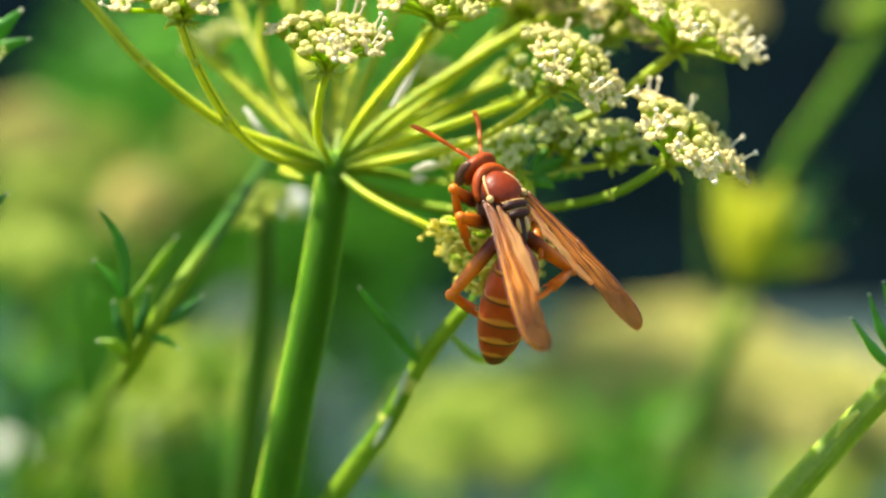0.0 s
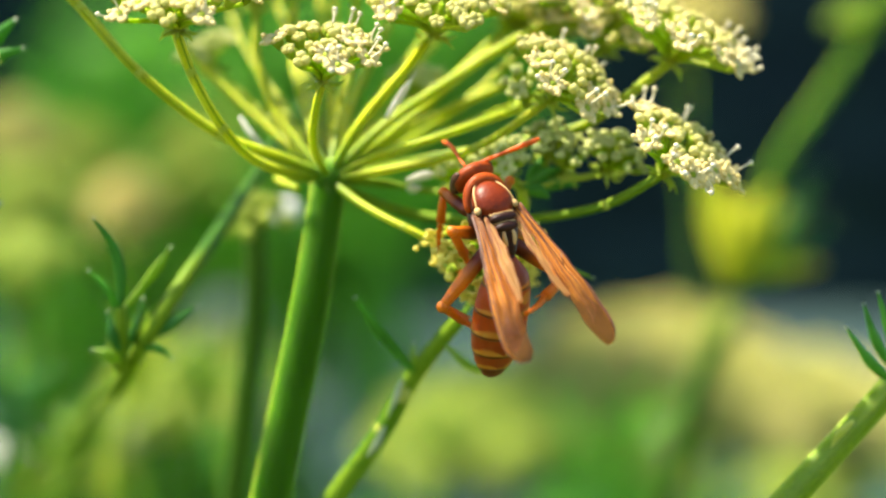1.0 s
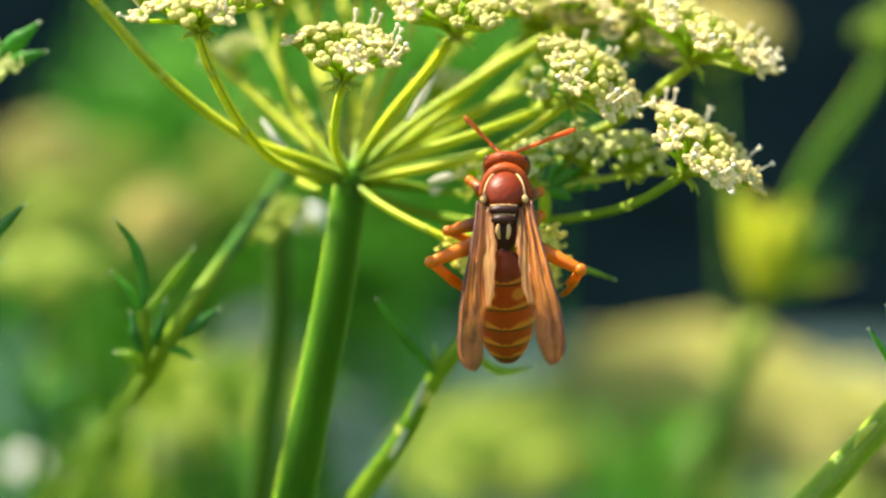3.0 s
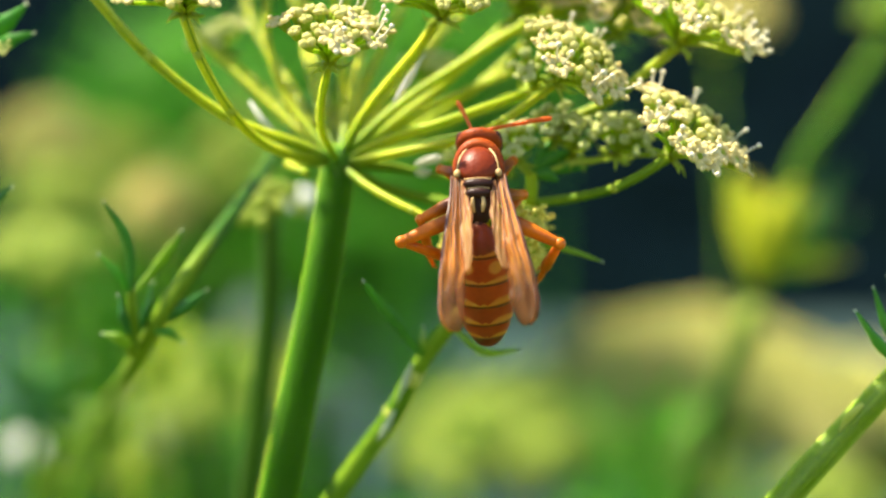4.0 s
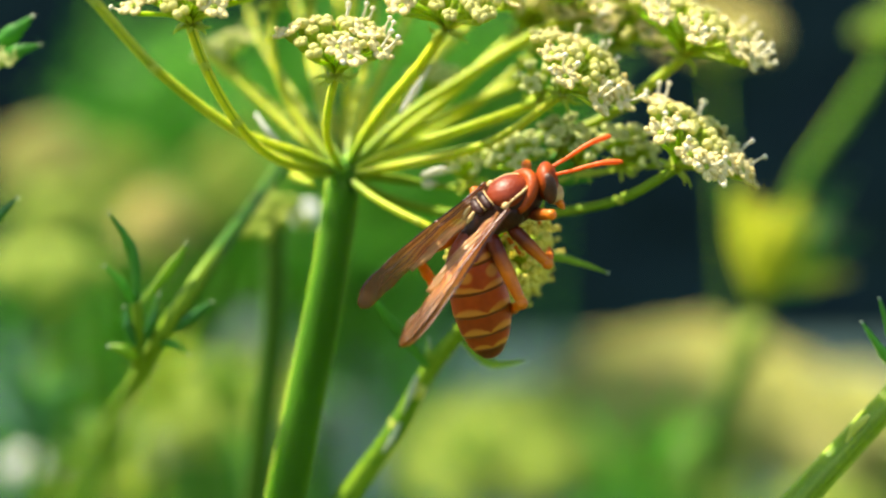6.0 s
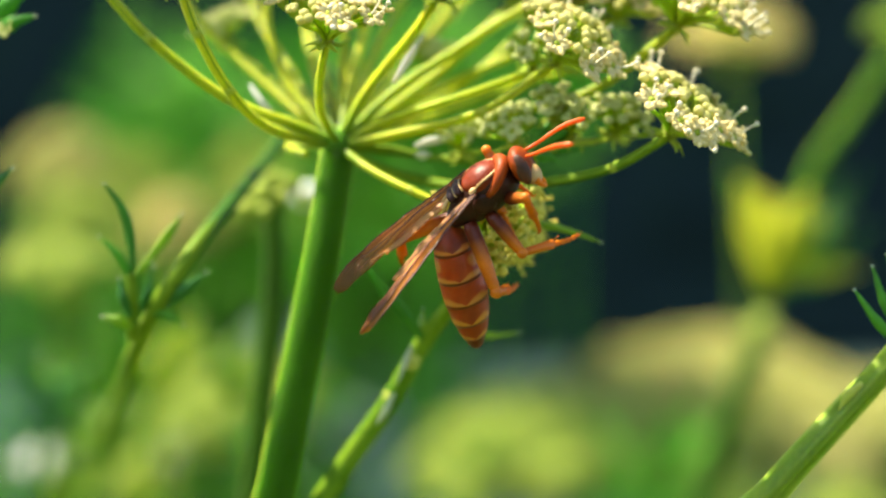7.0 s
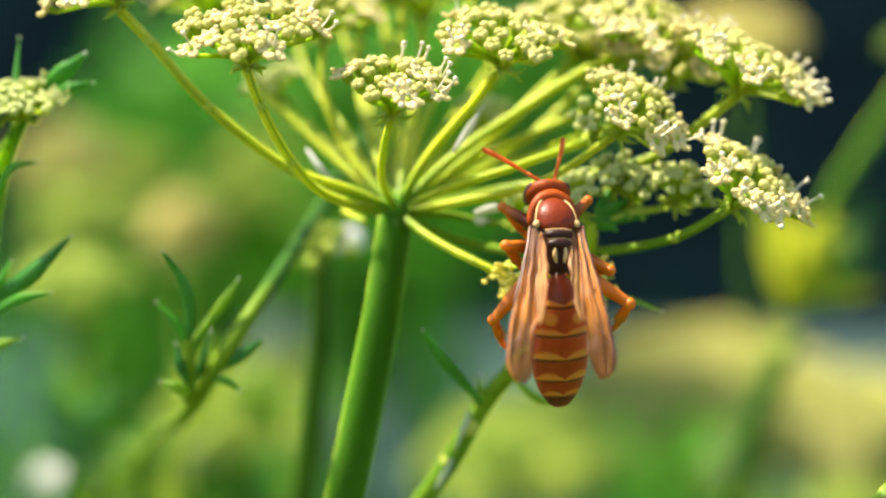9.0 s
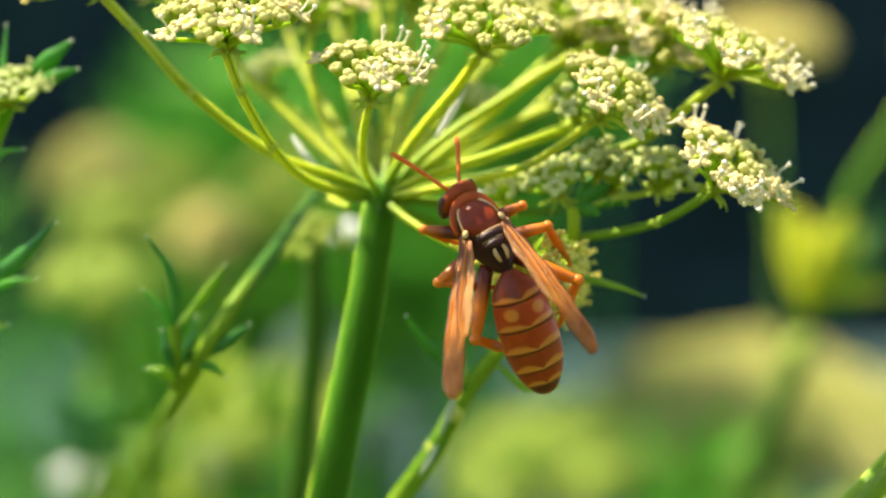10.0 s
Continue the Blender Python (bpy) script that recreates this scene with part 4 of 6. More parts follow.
def sprig(at, lean, skin, tall, seed):
    """A young leafy shoot behind the flower, with forked thread-like leaflets."""
    rnd = random.Random(seed)
    x, y, z = at
    p = thing("leafy_shoot", "young green herb shoot with forked leaflets, blurred behind", "plant", (x * 0.001, y * 0.001, 0.0), "herb shoots behind")
    top = Vector(at)
    rod(p, "main_stem", [at, (x - lean * 0.4, y, z - tall * 0.5), (x - lean, y + 3, z - tall), (x - lean * 2, y + 8, z - 150), (x - lean * 2, y + 10, -452)], 0.5, 1.1, skin, 0.05, 8)
    for i in range(13):
        k = i / 13
        a = top + Vector((-lean * 0.4 * k, 0, -tall * 0.6 * k))
        side = (-1 if i % 2 else 1) * rnd.uniform(0.35, 1.0)
        long = rnd.uniform(0.25, 0.42) * tall
        tip = a + Vector((side * long, rnd.uniform(-0.4, 0.4) * long, rnd.uniform(0.35, 1.0) * long))
        mid = a.lerp(tip, 0.5) + Vector((side * 0.1 * long, 0, -0.12 * long))
        blade(p, [tuple(a), tuple(mid), tuple(tip)], rnd.uniform(0.7, 1.15), skin, 0.5)


for place in (((-24.5, 110.0, -21.0), -4, LEAF_PALE, 15, 1), ((-50.8, 110.0, -26.0), 3, LEAF_DEEP, 15, 2), ((-38.4, 90.0, -30.0), 5, LEAF_PALE, 14, 3), ((-24.4, 140.0, -36.5), -3, LEAF, 14, 4), ((-34.3, 120.0, -20.7), 4, RAY, 13, 5)):
    sprig(*place)


def forked_plant():
    p = thing("umbel_plant", "green forked herb stem with pale sheath and budding head", "plant", (0.054, 0.190, 0.0))
    rod(p, "main_stem", [(60.0, 151.0, -16.8), (54.4, 152.0, -30.5), (48.7, 156.0, -50.9), (41.3, 164.0, -76.4), (50, 180, -200), (54, 190, -452)], 2.0, 2.7, TWIG, 0.05, 14, "green forked stem")
    rod(p, "upper_stem", [(60.4, 151.0, -14.0), (64.6, 152.0, -0.5), (68.4, 152.5, 8.6), (75.2, 153.0, 18.6), (82.0, 153.5, 28.6), (88.6, 154.0, 37.5)], 1.4, 0.9, STEM, 0.08, 12, "green upper stem")
    knuckle(p, (58.8, 150.5, -18.5), 2.3, (0.5, 0, 0.9), FAR_BUD)
    rnd = random.Random(77)
    node = Vector((60.2, 150.5, -12.5))
    # the sheath opens like a funnel round the fork; feathery leaflets stand off it
    for mid, tip, w in (((57.9, 150.0, -3.0), (55.6, 149.5, 6.5), 2.6), ((59.6, 148.5, -3.5), (58.4, 148.0, 4.5), 3.0), ((61.6, 148.0, -4.0), (62.6, 147.5, 2.6), 3.3),
                        ((63.6, 148.5, -3.0), (66.4, 148.5, 4.6), 2.9), ((64.8, 149.5, -4.0), (68.6, 149.5, 1.5), 2.4)):
        blade(p, [tuple(node), mid, tip], w, SHEATH, 0.4, False, "leaf_sheath", "pale yellow-green leaf sheath")
    for tip, w, mat in (((75.2, 150.0, -8.6), 1.5, SHEATH), ((53.8, 151.0, 8.5), 1.1, LEAF), ((71.5, 150.0, -2.0), 1.2, LEAF_PALE), ((74.0, 151.0, 3.0), 1.0, LEAF), ((77.0, 151.0, -1.5), 1.0, LEAF),
                        ((72.5, 152.0, 7.0), 0.9, LEAF), ((76.0, 152.0, 8.0), 0.9, LEAF), ((70.0, 150.0, -10.5), 1.0, LEAF), ((55.0, 151.0, 1.0), 1.2, LEAF_PALE)):
        tip = Vector(tip)
        mid = node.lerp(tip, 0.5) + Vector((0.4, 0, rnd.uniform(-0.6, 1.6)))
        blade(p, [tuple(node + Vector((1.0, 0, 2.0))), tuple(mid), tuple(tip)], w, mat, 0.5)
    umbellet(p, (88.6, 154.0, 37.0), (-0.1, -0.1, 1.0), 7.5, 40, 0.1, 0.3, 4.5, False, 41, 1.0, LEAF_PALE)
    umbellet(p, (83.6, 158.0, 31.6), (-0.4, -0.1, 0.9), 5.5, 30, 0.1, 0.3, 3.5, False, 42, 1.0, LEAF_PALE)


forked_plant()
far_umbel((76.6, 420.0, -31.6), 55, 32, FAR_FLOWER, "broad yellowish umbel herb in bloom, blurred behind", (0, -0.12, 1), 0.24, 0.45, None, 1)
far_umbel((139.8, 470.0, -46.6), 48, 28, FAR_FLOWER, "broad yellowish umbel herb in bloom, blurred behind", (0.1, -0.12, 1), 0.24, 0.45, None, 2)
far_umbel((42.9, 400.0, -41.6), 31, 16, FAR_FLOWER, "budding umbel herb, blurred behind", (0, -0.25, 1), 0.28, 0.6, None, 3)
far_umbel((73.0, 310.0, 55.5), 13.6, 14, FAR_CREAM, "small cream umbel on a tall stem, blurred behind", (0.05, -0.3, 1), 0.36, 0.4, (80, 300), 4, 0.4)
far_umbel((-102.0, 360.0, 30.1), 13.0, 16, FAR_FLOWER, "yellowish umbel herb, blurred behind", (0, -0.3, 1), 0.40, 0.9, None, 5)
far_umbel((-92.8, 340.0, 13.5), 13.0, 16, FAR_BUD, "yellowish umbel herb, blurred behind", (0, -0.3, 1), 0.40, 0.9, None, 15)
far_umbel((-95.7, 420.0, 29.1), 14.0, 14, FAR_BUD, "yellow-green umbel herb, blurred behind", (0, -0.3, 1), 0.40, 0.9, None, 16)
far_umbel((-48.9, 420.0, 35.0), 22.0, 18, FAR_BUD, "yellow-green umbel herb, blurred behind", (0, -0.3, 1), 0.36, 0.9, None, 17)
far_umbel((-63.2, 260.0, -48.4), 9.0, 9, FAR_BUD, "yellow-green umbel herb, blurred behind", (0, -0.3, 1), 0.36, 0.9, None, 18)
far_umbel((-62.8, 300.0, 9.9), 8.5, 11, FAR_CREAM, "cream umbel herb, blurred behind", (0, -0.45, 1), 0.45, 1.1, None, 6)
far_umbel((-64.6, 180.0, -5.4), 10.7, 8, FAR_BUD, "pale green umbel herb, blurred behind", (0, -0.2, 1), 0.4, 0.3, None, 7)
far_umbel((-42.8, 250.0, -31.0), 17.0, 15, FAR_BUD, "yellow-green umbel herb, blurred behind", (0, -0.25, 1), 0.32, 0.6, None, 8)
far_umbel((-68.9, 190.0, -42.0), 4.7, 6, FAR_PALE, "small white umbel, blurred behind", (0, -0.3, 1), 0.5, 0.5, None, 10)
far_umbel((-52.5, 250.0, -42.6), 5.0, 7, FAR_PALE, "small white umbel, blurred behind", (0, -0.3, 1), 0.4, 0.8, None, 11)
far_umbel((23.4, 320.0, -41.0), 26, 22, FAR_BUD, "yellow-green umbel herb, blurred behind", (0, -0.25, 1), 0.30, 0.45, None, 12)
far_umbel((7.5, 240.0, -49.5), 8, 8, FAR_BUD, "small yellow-green umbel herb, blurred behind", (0, -0.25, 1), 0.36, 0.8, None, 22)

# Added grey clumps stand in for blurred gravel seen through gaps.
far_umbel((-43.5, 350.0, -19.8), 9, 10, FAR_GREY, "grey-green clump standing in for blurred gravel", (0, -0.25, 1), 0.40, 1.0, None, 31)
far_umbel((-24.2, 350.0, -42.1), 9, 10, FAR_GREY, "grey-green clump standing in for blurred gravel", (0, -0.25, 1), 0.40, 1.0, None, 32)
far_umbel((30.5, 300.0, -60.1), 9, 10, FAR_GREY, "grey-green clump standing in for blurred gravel", (0, -0.25, 1), 0.40, 1.0, None, 33)
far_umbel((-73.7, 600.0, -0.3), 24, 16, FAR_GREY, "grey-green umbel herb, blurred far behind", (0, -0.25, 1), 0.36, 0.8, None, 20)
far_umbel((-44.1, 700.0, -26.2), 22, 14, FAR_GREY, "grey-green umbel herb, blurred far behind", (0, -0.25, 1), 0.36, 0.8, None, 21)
far_umbel((-48.6, 400.0, -32.7), 14, 10, FAR_BUD, "pale green umbel herb, blurred far behind", (0, -0.25, 1), 0.36, 0.6, None, 13)
far_umbel((62.6, 330.0, -58.3), 16, 12, FAR_BUD, "pale green umbel herb, blurred far behind", (0, -0.2, 1), 0.36, 0.6, None, 14)
far_umbel((104.6, 350.0, -64.7), 14, 12, FAR_BUD, "pale green umbel herb, blurred far behind", (0, -0.2, 1), 0.36, 0.6, None, 19)


def bed_foliage():
    """The bed's massed feathery leaves, past counting: thin stalks from the ground with blades along them."""
    rnd = random.Random(9)
    verts, faces = [], []
    zones = [  # x0, x1, y0, y1, lowest and highest blade, blades (plan millimetres)
        (-235, -40, 400, 600, -190, 36, 2600), (-118, -5, 420, 620, -60, 88, 1700), (-45, 10, 320, 540, -15, 62, 700), (-75, -30, 350, 560, -170, -20, 260),
        (12, 26, 260, 440, -200, -45, 160), (40, 260, 560, 740, -230, -80, 1500), (-260, 260, 180, 560, -440, -120, 2600), (-480, 480, 150, 1000, -440, -210, 3600), (30, 60, 240, 320, -110, -45, 130), (30, 170, 300, 400, -140, -74, 420), (-8, 36, 330, 500, 20, 62, 380)]
    for x0, x1, y0, y1, z0, z1, n in zones:
        left = n
        while left > 0:
            foot = Vector((rnd.uniform(x0, x1), rnd.uniform(y0, y1), -452))
            top = foot + Vector((rnd.gauss(0, 6), rnd.gauss(0, 6), 452 + z0 + (z1 - z0) * rnd.uniform(0.55, 1.0)))
            k = len(verts)
            for p, w in ((foot, 1.5), (top, 0.5)):
                for q in ((w, 0, 0), (-w * 0.5, w * 0.87, 0), (-w * 0.5, -w * 0.87, 0)):
                    verts.append(tuple(plan(*(p + Vector(q)))))
            for j in range(3):
                faces.append((k + j, k + (j + 1) % 3, k + 3 + (j + 1) % 3, k + 3 + j))
            for i in range(rnd.randint(22, 40)):
                h = (z0 + (top.z - z0) * rnd.random() ** 0.7)
                root = foot.lerp(top, (h + 452) / (top.z + 452))
                d = Vector((rnd.gauss(0, 1), rnd.gauss(0, 1), rnd.uniform(0.1, 1.2))).normalized()
                ln = rnd.uniform(14, 34)
                s = (Matrix.Rotation(rnd.uniform(0, 6.28), 3, d) @ d.orthogonal().normalized()) * rnd.uniform(1.1, 2.6)
                up = d.cross(s) * 0.35
                k = len(verts)
                for q in (root, root + d * ln * 0.45 + s + up, root + d * ln * 0.45 - s + up, root + d * ln * 0.5 - up * 1.2, root + d * ln):
                    verts.append(tuple(plan(*q)))
                faces += [(k, k + 1, k + 3), (k, k + 3, k + 2), (k + 1, k + 4, k + 3), (k + 3, k + 4, k + 2), (k, k + 2, k + 1), (k + 1, k + 2, k + 4)]
                left -= 1
    mesh = bpy.data.meshes.new("bed_foliage")
    mesh.from_pydata(verts, [], faces)
    mesh.materials.append(FAR_LEAF)
    tagged(new("bed_foliage", mesh), "massed feathery green leaves of the herb bed", "foliage", kind="stuff")


bed_foliage()


# ---- the wasp ----
# Its own space: x to its right, y ahead, z over its back; the origin is the middle of the thorax.
def wasp_leg(w, name, r, long1, long2, mat1, mat2):
    bm = bmesh.new()
    tube(bm, [mmv((0, y, 0)) for y in (-0.15, 0.5, long1 * 0.5, long1 * 0.9, long1)],
         lambda t: 0.001 * r * (0.95 + 0.4 * math.sin(math.pi * min(1, t * 1.15))) * (1 - 0.35 * t), 10)
    ball(bm, mmv((0, long1, 0)), r * 0.00095, 0, (1, 1, 1), None, 2)
    upper = part("leg", bm, mat1, w)
    bm = bmesh.new()
    tube(bm, [mmv((0, y, 0)) for y in (0, long2 * 0.3, long2 * 0.52)], lambda t: 0.001 * r * (0.62 + 0.25 * t), 8)
    tube(bm, smooth_path([mmv((0, long2 * 0.52, 0)), mmv((0, long2 * 0.75, 0.1)), mmv((0, long2, -0.1))], 5), lambda t: 0.001 * r * (0.5 + 0.12 * math.cos(t * 31)) * (1 - 0.35 * t), 8)
    for s in (-1, 1):
        tube(bm, smooth_path([mmv((0, long2, -0.1)), mmv((s * 0.16, long2 + 0.22, -0.1)), mmv((s * 0.2, long2 + 0.32, -0.3))], 2), 0.00005, 5)
        tube(bm, [mmv((s * 0.1, long2 * 0.52, -r * 0.4)), mmv((s * 0.15, long2 * 0.66, -r * 0.9))], 0.00005, 5)
    lower = part("shin", bm, mat2, upper)
    lower.location = mmv((0, long1, 0))
    return upper, lower


def chart(bm, where):
    """Lays the (u, v) that where(co) gives onto every corner of the mesh."""
    layer = bm.loops.layers.uv.new("UVMap")
    for f in bm.faces:
        for lo in f.loops:
            lo[layer].uv = where(lo.vert.co * 1000.0)


def wasp_wing(w, sign):
    """The fore wing folded along its length: a narrow membrane with a soft ridge, a crease and raised veins; root at the origin, tip along -y."""
    bm = bmesh.new()
    n, m = 36, 16

    def breadth(t):
        k = min(1.0, max(0.0, (t - 0.03) / 0.70))
        wide = 0.72 + 1.62 * k * k * (3 - 2 * k)
        return wide * (1 if t < 0.80 else max(0.03, 1 - ((t - 0.80) / 0.2) ** 2.4) ** 0.5)

    def ragged(t):
        return (0.10 * math.sin(t * 15.0 + sign) + 0.06 * math.sin(t * 37.0 + 2 * sign)) * min(1, 2 * t)

    def spine(t):
        return 0.15 - 0.20 * t + 0.30 * t * t
    rows = []
    for i in range(n + 1):
        t = i / n
        wide = breadth(t)
        row = []
        for j in range(m + 1):
            s = j / m
            x = sign * (spine(t) + (0.60 - s) * wide - ragged(t) * s)
            ridge = 0.34 * math.exp(-((s - 0.20) / 0.13) ** 2) + 0.24 * math.exp(-((s - 0.58 - 0.08 * math.sin(t * 5)) / 0.12) ** 2)
            ripple = 0.05 * math.sin(s * 17 + t * 9 + sign) + 0.035 * math.sin(t * 31 + s * 6)
            z = (ridge + ripple) * min(1.0, wide / 1.5) + 0.5 * t * (1 - t) - 0.55 * abs(s - 0.3) ** 1.5 - 0.35 * t ** 3
            row.append(bm.verts.new(mmv((x, -15.4 * t, z))))
        rows.append(row)
    for a, b in zip(rows, rows[1:]):
        for j in range(m):
            bm.faces.new((a[j], a[j + 1], b[j + 1], b[j]))
    bmesh.ops.recalc_face_normals(bm, faces=bm.faces[:])
    veins = []
    for j, reach, r in ((0, 0.97, 0.12), (3, 0.92, 0.08), (7, 0.80, 0.06), (11, 0.86, 0.05), (15, 0.60, 0.045)):
        veins.append(([rows[i][j].co.copy() + Vector((0, 0, 0.00005)) for i in range(int(n * reach) + 1)], r))
    for i0, j0, i1, j1 in ((14, 3, 17, 7), (20, 0, 22, 3), (21, 7, 24, 11), (27, 0, 29, 7), (28, 7, 31, 13)):
        veins.append(([rows[i0][j0].co.copy(), rows[i1][j1].co.copy()], 0.05))
    bmesh.ops.solidify(bm, geom=bm.faces[:], thickness=0.00005)

    def where(c):
        t = min(1.0, max(0.0, -c.y / 15.4))
        return min(1.0, max(0.0, (spine(t) + 0.60 * breadth(t) - c.x * sign) / (breadth(t) + ragged(t)))), t
    chart(bm, where)
    wing = part("wing", bm, WING, w, "folded smoky amber wing")
    for pts, r in veins:
        bv = bmesh.new()
        tube(bv, pts, lambda t: 0.001 * r * (1 - 0.5 * t), 6)
        part("vein", bv, VEIN, wing)
    # the short hind wing, folded under its inner edge, its rim crumpled
    bm = bmesh.new()
    rows = []
    for i in range(25):
        t = i / 24
        wide = 0.25 + 0.85 * math.sin(math.pi * min(1, t * 0.9)) ** 0.8
        rows.append([bm.verts.new(mmv((sign * (-0.35 - 0.35 * t + (j / 7 - 0.8) * wide + 0.06 * math.sin(t * 29) * (1 - j / 7)), -0.6 - 9.4 * t,
                                       -0.28 + 0.13 * math.sin(j * 1.9 + t * 13)))) for j in range(8)])
    for a, b in zip(rows, rows[1:]):
        for j in range(7):
            bm.faces.new((a[j], a[j + 1], b[j + 1], b[j]))
    bmesh.ops.recalc_face_normals(bm, faces=bm.faces[:])
    bmesh.ops.solidify(bm, geom=bm.faces[:], thickness=0.00004)
    chart(bm, lambda c: (0.3 + 0.25 * abs(c.x), min(0.6, max(0.0, (-c.y - 0.6) / 9.4))))
    part("hind_wing", bm, HIND_WING, wing, "clear pale brown hind wing")
    bm = bmesh.new()
    ball(bm, mmv((sign * -0.05, 0.15, 0.10)), 0.00034, 0, (1, 1.2, 0.8), None, 2)
    part("wing_root", bm, CREAM_MARK, wing, "cream scale at the wing root")
    return wing


def antenna(w, sign):
    bm = bmesh.new()
    tube(bm, [mmv((0, y, 0)) for y in (0, 0.4, 1.0, 1.5)], lambda t: 0.001 * (0.13 + 0.05 * t), 8)
    path = smooth_path([mmv((0, 1.5, 0)), mmv((0, 2.6, 0.12)), mmv((0, 4.2, 0.15)), mmv((0, 5.9, -0.25))], 8)
    tube(bm, path, lambda t: 0.001 * (0.15 + 0.10 * t) * (1 + 0.07 * math.cos(t * 66)) * (1 if t < 0.95 else 0.7), 8)
    return part("antenna", bm, ANTENNA, w, "rust-red antenna")


def build_wasp():
    w = thing("paper_wasp", "rust-red and amber paper wasp clinging to a flower cluster", "wasp", plan(15, -16, 0))
    # thorax
    bm = bmesh.new()
    loft(bm, [(3.75 - 7.35 * i / 14, (-0.15, 0.0, 0.1, 0.12, 0.1, 0.05, 0.0, -0.1, -0.2, -0.3, -0.4, -0.5, -0.6, -0.7, -0.75)[i] - 0.35,
               (0.9, 1.5, 1.8, 1.95, 2.0, 2.0, 1.95, 1.9, 1.85, 1.75, 1.6, 1.4, 1.15, 0.85, 0.4)[i],
               (0.9, 1.45, 1.75, 1.95, 2.05, 2.1, 2.1, 2.05, 1.95, 1.8, 1.6, 1.35, 1.1, 0.75, 0.35)[i]) for i in range(15)], 24)
    thorax = part("thorax", bm, DARK_SHELL, w, "dark brown thorax")
    bm = bmesh.new()
    ball(bm, Vector((0, 0, 0)), 0.001, 0, (1.82, 1.98, 1.15), None, 3)
    for v in bm.verts:  # narrower in front
        v.co.x *= 1 - 0.13 * max(0.0, v.co.y * 500)
    ob = part("scutum", bm, CHESTNUT, thorax, "glossy chestnut back plate")
    ob.location = mmv((0, 1.25, 0.92))
    # collar, curved round the front of the back plate
    bm = bmesh.new()
    pts = [mmv((2.02 * math.cos(a), 1.15 + 2.35 * math.sin(a), 0.55 + 0.55 * math.sin(a) - 0.5 * abs(math.cos(a)) ** 3)) for a in [math.pi * i / 16 for i in range(17)]]
    tube(bm, pts, lambda t: 0.001 * (0.26 + 0.36 * math.sin(math.pi * t)), 10)
    part("collar", bm, RUST, thorax, "rust collar")
    for side in (-1, 1):
        bm = bmesh.new()
        pts = [mmv((side * x, y, z)) for x, y, z in ((0.35, 3.10, 1.20), (0.95, 2.85, 1.28), (1.42, 2.1, 1.36), (1.68, 1.2, 1.34), (1.82, 0.35, 1.16))]
        tube(bm, smooth_path(pts, 4), lambda t: 0.001 * (0.07 + 0.05 * math.sin(math.pi * t)), 6)
        part("collar_edge", bm, CREAM_MARK, thorax, "cream edge of the collar")
    for y, z, wx, mat, nm in ((-0.95, 1.25, 1.35, DARK_SHELL, "scutellum"), (-1.75, 0.98, 1.15, DARK_SHELL, "hind_plate")):
        bm = bmesh.new()
        ball(bm, Vector((0, 0, 0)), 0.001, 0, (wx, 0.5, 0.5), None, 2)
        part(nm, bm, mat, thorax).location = mmv((0, y, z))
        bm = bmesh.new()
        tube(bm, [mmv((x * wx * 0.85, y + 0.42 - 0.12 * (1 - x * x), z + 0.36 - 0.28 * x * x)) for x in (-1, -0.6, -0.2, 0.2, 0.6, 1)], 0.00008, 6)
        part("cream_line", bm, CREAM_MARK, thorax, "cream cross line")
    for s in (-1, 1):
        bm = bmesh.new()
        tube(bm, smooth_path([mmv((s * 0.42, -2.2, 1.02)), mmv((s * 0.48, -2.7, 0.66)), mmv((s * 0.34, -3.2, 0.18))], 4), lambda t: 0.001 * (0.10 + 0.11 * math.sin(math.pi * t)), 8)
        part("cream_stripe", bm, CREAM_MARK, thorax, "cream stripe on the hind thorax")
        bm = bmesh.new()
        ball(bm, Vector((0, 0, 0)), 0.001, 0, (0.45, 1.15, 1.05), None, 2)
        part("side_plate", bm, DARK_SHELL, thorax).location = mmv((s * 1.72, 0.5, -0.5))
    # head
    bm = bmesh.new()
    ball(bm, mmv((0, 0, 0)), 0.001, 0, (2.05, 1.0, 1.75), None, 3)
    head = part("head", bm, RUST, w, "rust-orange head")
    head.location = mmv((0, 4.75, -0.1))
    bm = bmesh.new()
    ball(bm, mmv((0, 0.55, -1.15)), 0.001, 0, (1.05, 0.78, 1.0), None, 3)
    part("face", bm, CREAM_MARK, head, "pale amber face plate")
    for s in (-1, 1):
        bm = bmesh.new()
        ball(bm, Vector((0, 0, 0)), 0.001, 0, (0.50, 0.64, 1.40), None, 3)
        part("eye", bm, EYE, head, "dark oval compound eye").location = mmv((s * 1.60, 0.22, -0.30))
        bm = bmesh.new()
        tube(bm, smooth_path([mmv((s * 0.75, 0.75, -1.7)), mmv((s * 0.6, 1.0, -2.2)), mmv((s * 0.1, 1.15, -2.5))], 4), lambda t: 0.001 * (0.34 - 0.2 * t), 8)
        part("jaw", bm, ORANGE, head)
    bm = bmesh.new()
    ball(bm, mmv((0, 0.15, 1.62)), 0.00011, 0)
    for s in (-1, 1):
        ball(bm, mmv((s * 0.3, -0.05, 1.66)), 0.00011, 0)
    part("ocelli", bm, EYE, head)
    # abdomen: six overlapping plates, joint at its origin, tip along -y
    bm = bmesh.new()
    loft(bm, [(-y, 0, rx, rz) for y, rx, rz in ((-0.3, 0.3, 0.3), (0.4, 0.55, 0.5), (1.5, 1.2, 1.1), (3.5, 1.9, 1.8), (6, 2.05, 1.9), (8.5, 1.5, 1.4), (10.2, 0.3, 0.3))], 20)
